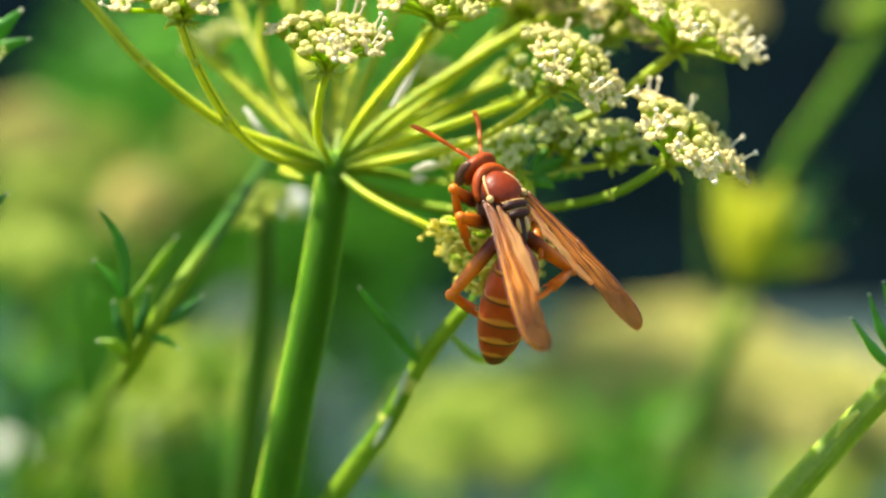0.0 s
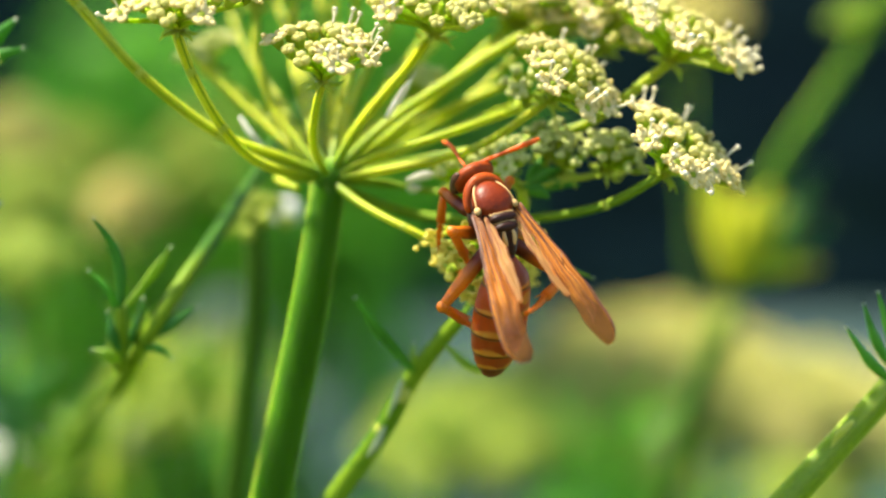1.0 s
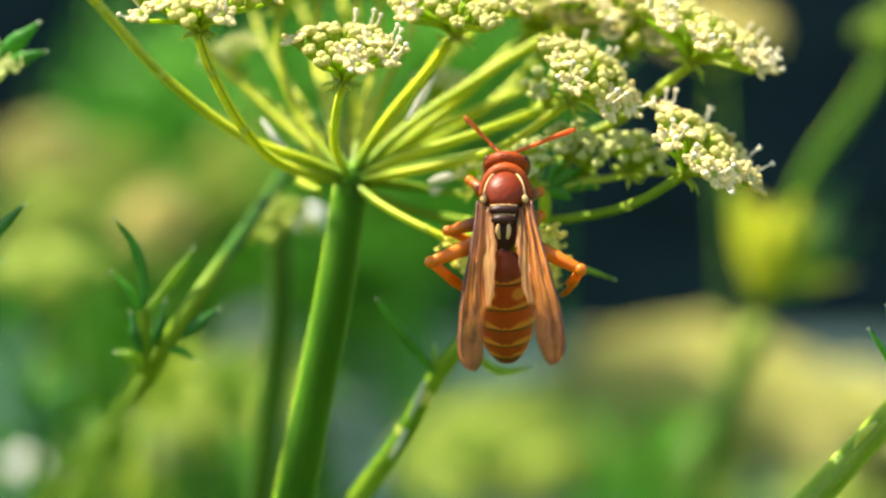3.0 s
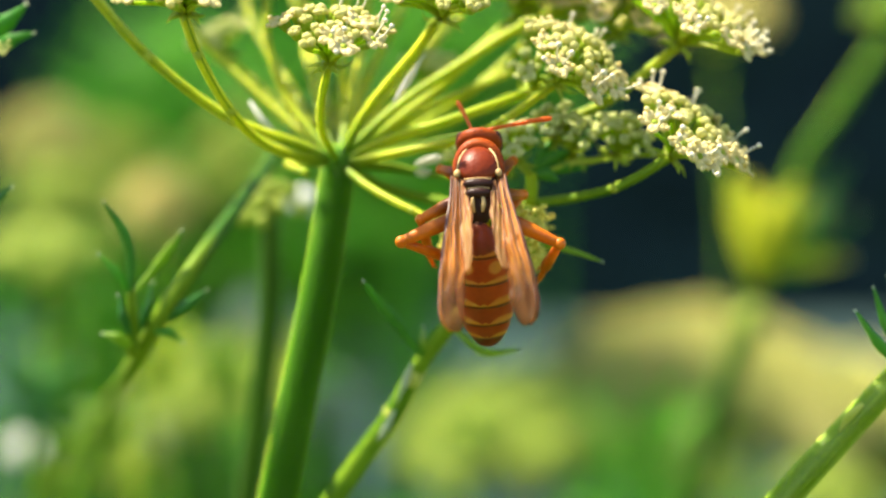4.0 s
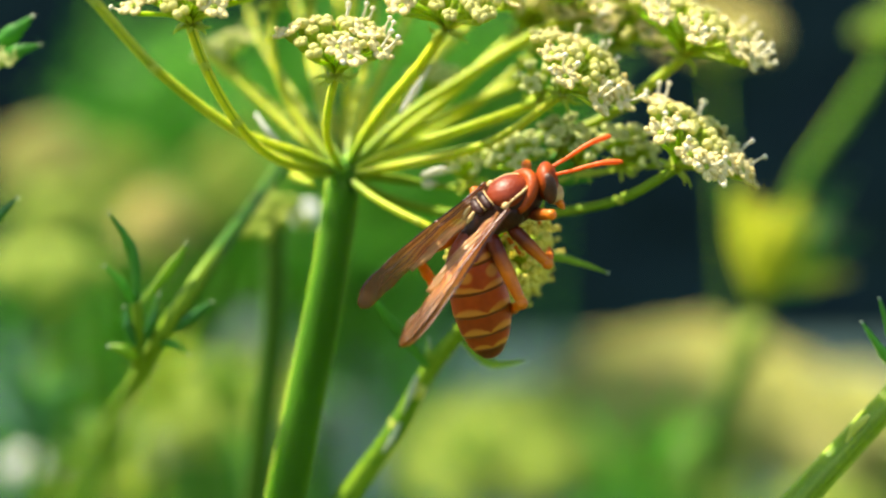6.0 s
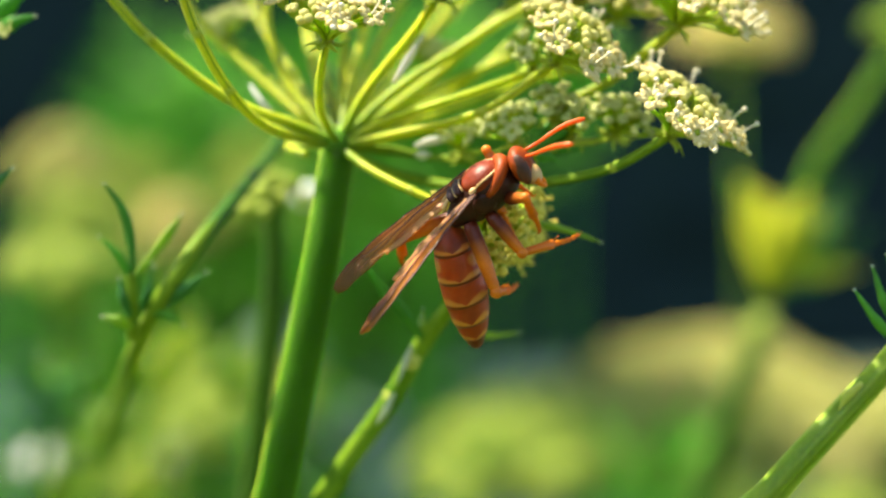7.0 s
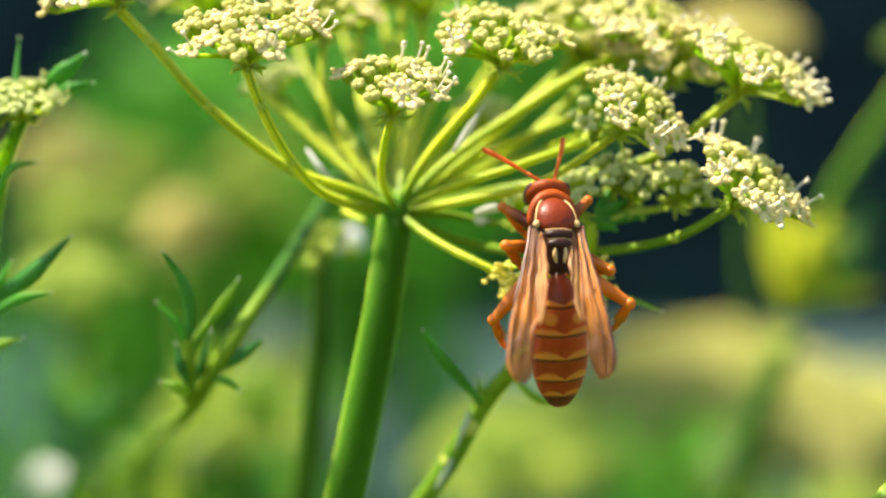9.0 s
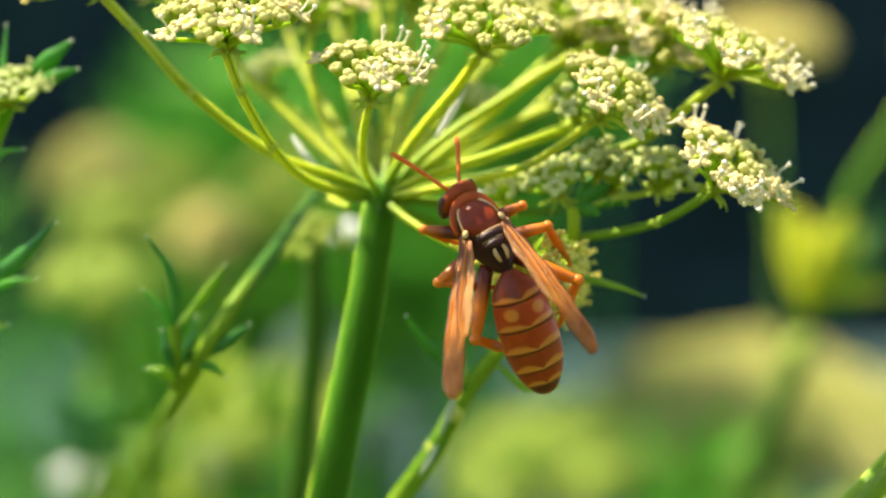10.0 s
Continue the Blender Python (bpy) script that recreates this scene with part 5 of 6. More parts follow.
    abdomen = part("abdomen", bm, DARK_SHELL, w, "banded chestnut and amber abdomen")
    longer = 1.09
    shape = [(y * longer, r * 1.05) for y, r in ((-0.1, 0.45), (0.4, 0.92), (1.0, 1.55), (1.8, 2.0), (3.0, 2.28), (4.8, 2.45), (6.6, 2.42), (8.0, 2.2), (9.2, 1.8), (10.0, 1.35), (10.45, 1.02), (10.7, 0.78), (10.9, 0.35))]

    def girth(y):
        for (a, ra), (b, rb) in zip(shape, shape[1:]):
            if y <= b:
                return ra + (rb - ra) * (y - a) / (b - a)
        return 0.3
    cuts = [y * longer for y in (-0.1, 2.2, 4.5, 6.5, 8.3, 9.7, 10.8)]
    for i, (a, b) in enumerate(zip(cuts, cuts[1:])):
        bm = bmesh.new()
        ys = [a + (b + 0.12 - a) * k / 8 for k in range(9)]
        loft(bm, [(-(y - a), -0.25 * (y / 11.8) ** 3, girth(y) * (1.0 + 0.018 * k / 8) + 0.02, girth(y) * (0.80 - 0.20 * (y / 11.8) ** 3) * (1.0 + 0.018 * k / 8) + 0.02) for k, y in enumerate(ys)], 28)
        bmesh.ops.scale(bm, vec=(0.001, 0.001, 0.001), verts=bm.verts[:])
        pl = part("plate", bm, PLATES[i], abdomen)
        pl.location = mmv((0, -a, 0))
    bmesh_scale(abdomen)
    bmesh_scale(thorax)
    wings = {s: wasp_wing(w, s) for s in (-1, 1)}
    horns = {s: antenna(w, s) for s in (-1, 1)}
    legs = {}
    for s in (-1, 1):
        legs[("fore", s)] = wasp_leg(w, "leg", 0.50, 3.4, 5.6, THIGH, ORANGE)
        legs[("mid", s)] = wasp_leg(w, "leg", 0.54, 4.3, 6.8, THIGH, ORANGE)
        legs[("hind", s)] = wasp_leg(w, "leg", 0.60, 6.3, 8.0, THIGH, ORANGE)
    return w, head, abdomen, wings, horns, legs


def bmesh_scale(ob):
    """A body loft drawn in millimetres, brought to metres."""
    ob.data.transform(Matrix.Scale(0.001, 4))


AMBER, DARK_LINE = (0.50, 0.20, 0.026), (0.17, 0.034, 0.006)
SHELL = ((0.25, 0.034, 0.003), (0.42, 0.066, 0.005))
DEEP = ((0.07, 0.014, 0.004), (0.15, 0.028, 0.007))
UMBER = ((0.10, 0.018, 0.004), (0.22, 0.040, 0.007))
RIPE = ((0.20, 0.028, 0.003), (0.34, 0.052, 0.005))
PLATES = [banded("plate_band", (UMBER, SHELL, SHELL, RIPE, RIPE, DEEP)[i], AMBER, DARK_LINE, (-0.001 * long - 0.00014, 0.0), reach, spot)
          for i, (long, reach, spot) in enumerate(((2.3, 0.20, 0.0), (2.3, 0.24, 0.28), (2.0, 0.38, 0.0), (1.8, 0.44, 0.0), (1.4, 0.42, 0.0), (1.1, 0.06, 0.0)))]
wasp, wasp_head, wasp_abdomen, wasp_wings, wasp_horns, wasp_legs = build_wasp()


# ---- what moves ----
def motions():
    walk(wasp, [
        (0.0, pose(0.01572, -0.01700, 0.44661, 47.6, -11.3, 32.2)), (0.5, pose(0.01503, -0.01700, 0.44661, 41.0, -12.9, 31.8)),
        (1.0, pose(0.01520, -0.01700, 0.44657, 52.2, -12.9, 21.7)), (1.5, pose(0.01543, -0.01700, 0.44703, 54.8, -7.3, 4.0)),
        (2.0, pose(0.01495, -0.01700, 0.44693, 57.7, 1.5, -10.1)), (2.5, pose(0.01422, -0.01700, 0.44599, 58.0, 1.0, -5.8)),
        (2.7, pose(0.01440, -0.01700, 0.44655, 57.6, 0.6, -5.0)),
        (4.0, pose(0.01324, -0.01700, 0.44792, 53.2, -1.7, -2.9)), (4.5, pose(0.01366, -0.01700, 0.44733, 51.3, 1.7, -15.6)),
        (5.0, pose(0.01360, -0.01700, 0.44733, 47.2, 7.6, -25.3)), (5.5, pose(0.01429, -0.01700, 0.44618, 30.1, 37.9, -53.4)), (5.7, pose(0.01452, -0.01700, 0.44725, 31.0, 37.0, -57.5)),
        (7.0, pose(0.01318, -0.01700, 0.44512, 36.6, 31.7, -82.9)), (7.5, pose(0.01299, -0.01700, 0.44792, 33.1, 27.0, -74.4)),
        (8.0, pose(0.01436, -0.01700, 0.44803, 34.1, 19.0, -47.6)), (8.5, pose(0.01600, -0.01700, 0.44749, 46.0, 29.8, -15.1)),
        (9.0, pose(0.01433, -0.01700, 0.44804, 51.4, -0.2, 9.7)), (9.5, pose(0.01291, -0.01700, 0.44772, 43.8, -10.2, 12.5)),
        (10.0, pose(0.01035, -0.01700, 0.44659, 52.3, -27.4, 15.4)),
    ])
    walk(wasp_head, [
        (0.0, pose(0.00000, 0.00475, -0.00010, 0.0, 10.0, 14.0)), (0.5, pose(0.00000, 0.00475, -0.00010, 0.0, 10.0, 14.0)),
        (1.0, pose(0.00000, 0.00475, -0.00010, 0.0, -0.0, 8.0)), (1.5, pose(0.00000, 0.00475, -0.00010, 0.0, -0.0, 0.0)),
        (2.0, pose(0.00000, 0.00475, -0.00010, 0.0, -0.0, 0.0)), (2.5, pose(0.00000, 0.00475, -0.00010, 0.0, -0.0, 0.0)),
        (4.0, pose(0.00000, 0.00475, -0.00010, 0.0, -0.0, 0.0)), (4.5, pose(0.00000, 0.00475, -0.00010, 0.0, -0.0, 0.0)),
        (5.0, pose(0.00000, 0.00475, -0.00010, 0.0, -8.0, -12.0)), (5.5, pose(0.00000, 0.00475, -0.00010, -11.5, -29.5, -22.3)),
        (7.0, pose(0.00000, 0.00475, -0.00010, -5.5, -24.9, -2.7)), (7.5, pose(0.00000, 0.00475, -0.00010, -11.0, -24.6, -10.4)),
        (8.0, pose(0.00000, 0.00475, -0.00010, -5.3, -19.9, -20.2)), (8.5, pose(0.00000, 0.00475, -0.00010, 0.0, -12.0, -10.0)),
        (9.0, pose(0.00000, 0.00475, -0.00010, 0.0, -0.0, 0.0)), (9.5, pose(0.00000, 0.00475, -0.00010, 0.0, -0.0, 10.0)),
        (10.0, pose(0.00000, 0.00475, -0.00010, 0.0, 10.0, 14.0)),
    ])
    walk(wasp_abdomen, [
        (0.0, pose(0.00000, -0.00360, -0.00105, 107.7, -6.7, -178.7)), (0.5, pose(0.00000, -0.00360, -0.00105, 101.1, -5.0, -179.0)),
        (1.0, pose(0.00000, -0.00360, -0.00105, 112.4, -9.9, -178.0)), (1.5, pose(0.00000, -0.00360, -0.00105, 63.1, -0.0, -26.0)),
        (2.0, pose(0.00000, -0.00360, -0.00105, 114.8, -6.7, -178.7)), (2.5, pose(0.00000, -0.00360, -0.00105, 109.8, -2.2, -179.6)),
        (4.0, pose(0.00000, -0.00360, -0.00105, 115.1, 1.6, 179.7)), (4.5, pose(0.00000, -0.00360, -0.00105, 114.7, 1.6, 179.7)),
        (5.0, pose(0.00000, -0.00360, -0.00105, 111.5, 11.3, 177.7)), (5.5, pose(0.00000, -0.00360, -0.00105, 62.6, -0.0, 61.6)),
        (7.0, pose(0.00000, -0.00360, -0.00105, 108.5, 14.8, 177.0)), (7.5, pose(0.00000, -0.00360, -0.00105, 51.5, -0.0, 57.9)),
        (8.0, pose(0.00000, -0.00360, -0.00105, 112.2, 6.9, 178.6)), (8.5, pose(0.00000, -0.00360, -0.00105, 53.4, 0.0, 25.5)),
        (9.0, pose(0.00000, -0.00360, -0.00105, 52.7, -0.0, 6.0)), (9.5, pose(0.00000, -0.00360, -0.00105, 58.3, -0.0, -6.4)),
        (10.0, pose(0.00000, -0.00360, -0.00105, 50.7, -0.0, -7.6)),
    ])
    walk(wasp_wings[-1], [
        (0.0, pose(-0.00180, 0.00020, 0.00100, 3.8, -30.1, -13.3)), (0.5, pose(-0.00180, 0.00020, 0.00100, 11.1, -29.9, -13.4)),
        (1.0, pose(-0.00180, 0.00020, 0.00100, -2.1, -32.1, -8.0)), (1.5, pose(-0.00180, 0.00020, 0.00100, 5.4, -25.0, -6.5)),
        (2.0, pose(-0.00180, 0.00020, 0.00100, 4.7, -19.7, -2.1)), (2.5, pose(-0.00180, 0.00020, 0.00100, 12.6, -20.4, -6.8)),
        (4.0, pose(-0.00180, 0.00020, 0.00100, 3.7, -21.2, -1.6)), (4.5, pose(-0.00180, 0.00020, 0.00100, 5.6, -14.8, -2.2)),
        (5.0, pose(-0.00180, 0.00020, 0.00100, 7.3, -1.4, 0.5)), (5.5, pose(-0.00180, 0.00020, 0.00100, 17.7, 4.8, 3.2)),
        (7.0, pose(-0.00180, 0.00020, 0.00100, 0.3, 2.4, 17.9)), (7.5, pose(-0.00180, 0.00020, 0.00100, 6.3, 4.6, 7.4)),
        (8.0, pose(-0.00180, 0.00020, 0.00100, 12.1, 5.8, -6.5)), (8.5, pose(-0.00180, 0.00020, 0.00100, 6.4, 6.5, 2.1)),
        (9.0, pose(-0.00180, 0.00020, 0.00100, 5.7, -23.4, -13.0)), (9.5, pose(-0.00180, 0.00020, 0.00100, 10.8, -30.1, -26.7)),
        (10.0, pose(-0.00180, 0.00020, 0.00100, 3.6, -45.1, -37.1)),
    ])
    walk(wasp_wings[1], [
        (0.0, pose(0.00180, 0.00020, 0.00100, 8.0, 7.8, 15.9)), (0.5, pose(0.00180, 0.00020, 0.00100, 7.2, 7.7, 14.5)),
        (1.0, pose(0.00180, 0.00020, 0.00100, 0.6, 13.0, 7.3)), (1.5, pose(0.00180, 0.00020, 0.00100, 3.8, 20.3, 9.6)),
        (2.0, pose(0.00180, 0.00020, 0.00100, 4.5, 25.4, 14.0)), (2.5, pose(0.00180, 0.00020, 0.00100, 8.4, 23.4, 14.1)),
        (4.0, pose(0.00180, 0.00020, 0.00100, 1.3, 21.8, 8.6)), (4.5, pose(0.00180, 0.00020, 0.00100, 4.4, 26.6, 12.0)),
        (5.0, pose(0.00180, 0.00020, 0.00100, 3.7, 23.6, 12.2)), (5.5, pose(0.00180, 0.00020, 0.00100, 7.1, 3.8, 21.2)),
        (7.0, pose(0.00180, 0.00020, 0.00100, 5.0, 2.4, 28.5)), (7.5, pose(0.00180, 0.00020, 0.00100, 10.4, 4.6, 10.3)),
        (8.0, pose(0.00180, 0.00020, 0.00100, 13.8, 5.7, -2.9)), (8.5, pose(0.00180, 0.00020, 0.00100, 2.7, 4.9, 7.0)),
        (9.0, pose(0.00180, 0.00020, 0.00100, 1.8, 18.1, 1.0)), (9.5, pose(0.00180, 0.00020, 0.00100, 11.6, 29.8, 7.4)),
        (10.0, pose(0.00180, 0.00020, 0.00100, 2.1, 50.7, 1.3)),
    ])
    walk(wasp_horns[-1], [
        (0.0, pose(-0.00055, 0.00555, 0.00065, 6.9, -20.4, 38.4)), (0.5, pose(-0.00055, 0.00555, 0.00065, 13.6, -19.2, 35.5)),
        (1.0, pose(-0.00055, 0.00555, 0.00065, -26.1, 6.1, -10.3)), (1.5, pose(-0.00055, 0.00555, 0.00065, -16.5, 2.0, -3.3)),
        (2.0, pose(-0.00055, 0.00555, 0.00065, -20.0, 0.1, -0.1)), (2.5, pose(-0.00055, 0.00555, 0.00065, -1.9, -21.3, 40.6)),
        (4.0, pose(-0.00055, 0.00555, 0.00065, -19.9, -12.0, 20.7)), (4.5, pose(-0.00055, 0.00555, 0.00065, -18.3, -5.2, 8.7)),
        (5.0, pose(-0.00055, 0.00555, 0.00065, -11.9, -0.2, 0.3)), (5.5, pose(-0.00055, 0.00555, 0.00065, 9.3, 3.3, -5.6)),
        (7.0, pose(-0.00055, 0.00555, 0.00065, -4.9, -3.6, 5.9)), (7.5, pose(-0.00055, 0.00555, 0.00065, 28.6, 13.6, -23.7)),
        (8.0, pose(-0.00055, 0.00555, 0.00065, 14.5, -25.5, 52.8)), (8.5, pose(-0.00055, 0.00555, 0.00065, 14.4, -30.9, 87.9)),
        (9.0, pose(-0.00055, 0.00555, 0.00065, 13.8, -26.3, 55.4)), (9.5, pose(-0.00055, 0.00555, 0.00065, 27.9, -20.8, 39.2)),
        (10.0, pose(-0.00055, 0.00555, 0.00065, 26.0, -14.3, 25.2)),
    ])
    walk(wasp_horns[1], [
        (0.0, pose(0.00055, 0.00555, 0.00065, -1.2, 15.1, -26.7)), (0.5, pose(0.00055, 0.00555, 0.00065, 9.2, 12.1, -21.0)),
        (1.0, pose(0.00055, 0.00555, 0.00065, 30.0, 30.6, -80.7)), (1.5, pose(0.00055, 0.00555, 0.00065, 9.8, 30.9, -87.8)),
        (2.0, pose(0.00055, 0.00555, 0.00065, -1.6, 30.7, -82.2)), (2.5, pose(0.00055, 0.00555, 0.00065, 4.8, 27.4, -59.6)),
        (4.0, pose(0.00055, 0.00555, 0.00065, 6.0, 30.6, -80.2)), (4.5, pose(0.00055, 0.00555, 0.00065, -6.0, 30.5, -79.5)),
        (5.0, pose(0.00055, 0.00555, 0.00065, -6.4, 28.9, -66.9)), (5.5, pose(0.00055, 0.00555, 0.00065, -2.8, 10.8, -18.6)),
        (7.0, pose(0.00055, 0.00555, 0.00065, 8.3, 20.0, -37.3)), (7.5, pose(0.00055, 0.00555, 0.00065, -26.2, 17.1, -30.9)),
        (8.0, pose(0.00055, 0.00555, 0.00065, 3.2, 18.6, -34.0)), (8.5, pose(0.00055, 0.00555, 0.00065, -9.2, -1.0, 1.6)),
        (9.0, pose(0.00055, 0.00555, 0.00065, -4.0, 10.5, -18.0)), (9.5, pose(0.00055, 0.00555, 0.00065, 4.5, 10.7, -18.4)),
        (10.0, pose(0.00055, 0.00555, 0.00065, -6.9, 16.5, -29.6)),
    ])
    walk(wasp_legs[("fore", -1)][0], [
        (0.0, pose(-0.00125, 0.00230, -0.00155, 39.6, 19.3, 96.4)), (0.5, pose(-0.00125, 0.00230, -0.00155, 39.5, -20.1, 61.1)),
        (1.0, pose(-0.00125, 0.00230, -0.00155, -13.7, 12.2, 12.4)), (1.5, pose(-0.00125, 0.00230, -0.00155, 6.6, 31.3, 34.5)),
        (2.0, pose(-0.00125, 0.00230, -0.00155, 22.2, -15.3, 42.1)), (2.5, pose(-0.00125, 0.00230, -0.00155, -2.9, -15.0, 41.1)),
        (4.0, pose(-0.00125, 0.00230, -0.00155, -27.8, -19.7, 59.5)), (4.5, pose(-0.00125, 0.00230, -0.00155, 14.0, -21.9, 72.3)),
        (5.0, pose(-0.00125, 0.00230, -0.00155, 13.8, -21.5, 69.5)), (5.5, pose(-0.00125, 0.00230, -0.00155, -1.3, -17.5, 49.8)),
        (7.0, pose(-0.00125, 0.00230, -0.00155, 68.4, -16.5, 46.2)), (7.5, pose(-0.00125, 0.00230, -0.00155, -1.3, -17.5, 49.8)),
        (8.0, pose(-0.00125, 0.00230, -0.00155, -1.3, -17.5, 49.8)), (8.5, pose(-0.00125, 0.00230, -0.00155, -1.3, -17.5, 49.8)),
        (9.0, pose(-0.00125, 0.00230, -0.00155, -1.3, -17.5, 49.8)), (9.5, pose(-0.00125, 0.00230, -0.00155, -1.3, -17.5, 49.8)),
        (10.0, pose(-0.00125, 0.00230, -0.00155, -1.3, -17.5, 49.8)),
    ])
    walk(wasp_legs[("fore", -1)][1], [
        (0.0, pose(0.00000, 0.00340, 0.00000, -146.0, -0.0, 0.0)), (0.5, pose(0.00000, 0.00340, 0.00000, -149.3, -0.0, 0.0)),
        (1.0, pose(0.00000, 0.00340, 0.00000, -99.1, -0.0, -0.0)), (1.5, pose(0.00000, 0.00340, 0.00000, -97.9, -0.0, 0.0)),
        (2.0, pose(0.00000, 0.00340, 0.00000, -138.0, 0.0, 0.0)), (2.5, pose(0.00000, 0.00340, 0.00000, -125.7, 0.0, 0.0)),
        (4.0, pose(0.00000, 0.00340, 0.00000, -116.5, -0.0, -0.0)), (4.5, pose(0.00000, 0.00340, 0.00000, -138.8, 0.0, 0.0)),
        (5.0, pose(0.00000, 0.00340, 0.00000, -138.2, -0.0, -0.0)), (5.5, pose(0.00000, 0.00340, 0.00000, -127.6, 0.0, 0.0)),
        (7.0, pose(0.00000, 0.00340, 0.00000, -18.8, -0.0, -180.0)), (7.5, pose(0.00000, 0.00340, 0.00000, -127.6, 0.0, 0.0)),
        (8.0, pose(0.00000, 0.00340, 0.00000, -127.6, 0.0, 0.0)), (8.5, pose(0.00000, 0.00340, 0.00000, -127.6, 0.0, 0.0)),
        (9.0, pose(0.00000, 0.00340, 0.00000, -127.6, 0.0, 0.0)), (9.5, pose(0.00000, 0.00340, 0.00000, -127.6, 0.0, 0.0)),
        (10.0, pose(0.00000, 0.00340, 0.00000, -127.6, 0.0, 0.0)),
    ])
    walk(wasp_legs[("fore", 1)][0], [
        (0.0, pose(0.00125, 0.00230, -0.00155, -1.3, 17.5, -49.8)), (0.5, pose(0.00125, 0.00230, -0.00155, -1.3, 17.5, -49.8)),
        (1.0, pose(0.00125, 0.00230, -0.00155, -1.3, 17.5, -49.8)), (1.5, pose(0.00125, 0.00230, -0.00155, -1.3, 17.5, -49.8)),
        (2.0, pose(0.00125, 0.00230, -0.00155, -1.3, 17.5, -49.8)), (2.5, pose(0.00125, 0.00230, -0.00155, -44.6, 19.1, -56.6)),
        (4.0, pose(0.00125, 0.00230, -0.00155, -25.6, 14.0, -38.1)), (4.5, pose(0.00125, 0.00230, -0.00155, -39.4, 3.0, -9.3)),
        (5.0, pose(0.00125, 0.00230, -0.00155, -35.0, 2.1, -7.1)), (5.5, pose(0.00125, 0.00230, -0.00155, 29.1, -0.0, -75.5)),
        (7.0, pose(0.00125, 0.00230, -0.00155, 11.9, 3.8, -56.4)), (7.5, pose(0.00125, 0.00230, -0.00155, 7.0, -7.2, -67.5)),
        (8.0, pose(0.00125, 0.00230, -0.00155, 23.3, -3.9, -74.9)), (8.5, pose(0.00125, 0.00230, -0.00155, -11.0, 17.4, -21.3)),
        (9.0, pose(0.00125, 0.00230, -0.00155, 15.3, 15.6, -43.2)), (9.5, pose(0.00125, 0.00230, -0.00155, -1.3, 17.5, -49.8)),
        (10.0, pose(0.00125, 0.00230, -0.00155, 10.0, 23.0, -98.7)),
    ])
    walk(wasp_legs[("fore", 1)][1], [
        (0.0, pose(0.00000, 0.00340, 0.00000, -127.6, -0.0, -0.0)), (0.5, pose(0.00000, 0.00340, 0.00000, -127.6, -0.0, -0.0)),
        (1.0, pose(0.00000, 0.00340, 0.00000, -127.6, -0.0, -0.0)), (1.5, pose(0.00000, 0.00340, 0.00000, -127.6, -0.0, -0.0)),
        (2.0, pose(0.00000, 0.00340, 0.00000, -127.6, -0.0, -0.0)), (2.5, pose(0.00000, 0.00340, 0.00000, -108.6, -0.0, -0.0)),
        (4.0, pose(0.00000, 0.00340, 0.00000, -114.6, 0.0, 0.0)), (4.5, pose(0.00000, 0.00340, 0.00000, -106.8, 0.0, 0.0)),
        (5.0, pose(0.00000, 0.00340, 0.00000, -108.5, 0.0, 0.0)), (5.5, pose(0.00000, 0.00340, 0.00000, -8.6, 1.3, 175.5)),
        (7.0, pose(0.00000, 0.00340, 0.00000, -130.8, 0.0, 0.0)), (7.5, pose(0.00000, 0.00340, 0.00000, -129.5, -0.0, -0.0)),
        (8.0, pose(0.00000, 0.00340, 0.00000, -121.2, -0.0, 0.0)), (8.5, pose(0.00000, 0.00340, 0.00000, -85.2, -0.0, -0.0)),
        (9.0, pose(0.00000, 0.00340, 0.00000, -134.8, -0.0, -0.0)), (9.5, pose(0.00000, 0.00340, 0.00000, -127.6, -0.0, -0.0)),
        (10.0, pose(0.00000, 0.00340, 0.00000, -141.8, -0.0, 0.0)),
    ])
    walk(wasp_legs[("mid", -1)][0], [
        (0.0, pose(-0.00135, 0.00020, -0.00190, 32.2, -0.5, 97.3)), (0.5, pose(-0.00135, 0.00020, -0.00190, 30.9, -1.0, 104.2)),
        (1.0, pose(-0.00135, 0.00020, -0.00190, 40.6, 20.8, 123.0)), (1.5, pose(-0.00135, 0.00020, -0.00190, -68.1, 50.5, -17.5)),
        (2.0, pose(-0.00135, 0.00020, -0.00190, -15.7, 0.4, 83.7)), (2.5, pose(-0.00135, 0.00020, -0.00190, -29.3, 0.8, 77.5)),
        (4.0, pose(-0.00135, 0.00020, -0.00190, -12.4, 1.3, 113.0)), (4.5, pose(-0.00135, 0.00020, -0.00190, -108.7, 68.4, -49.1)),
        (5.0, pose(-0.00135, 0.00020, -0.00190, 5.0, 0.3, 85.7)), (5.5, pose(-0.00135, 0.00020, -0.00190, 1.5, -0.9, 104.0)),
        (7.0, pose(-0.00135, 0.00020, -0.00190, -9.6, -0.0, 90.0)), (7.5, pose(-0.00135, 0.00020, -0.00190, -9.6, -0.0, 90.0)),
        (8.0, pose(-0.00135, 0.00020, -0.00190, -9.6, -0.0, 90.0)), (8.5, pose(-0.00135, 0.00020, -0.00190, -32.0, 1.3, 69.7)),
        (9.0, pose(-0.00135, 0.00020, -0.00190, 32.7, -1.7, 116.6)), (9.5, pose(-0.00135, 0.00020, -0.00190, 22.4, -1.4, 111.5)),
        (10.0, pose(-0.00135, 0.00020, -0.00190, 5.8, 49.6, 110.3)),
    ])
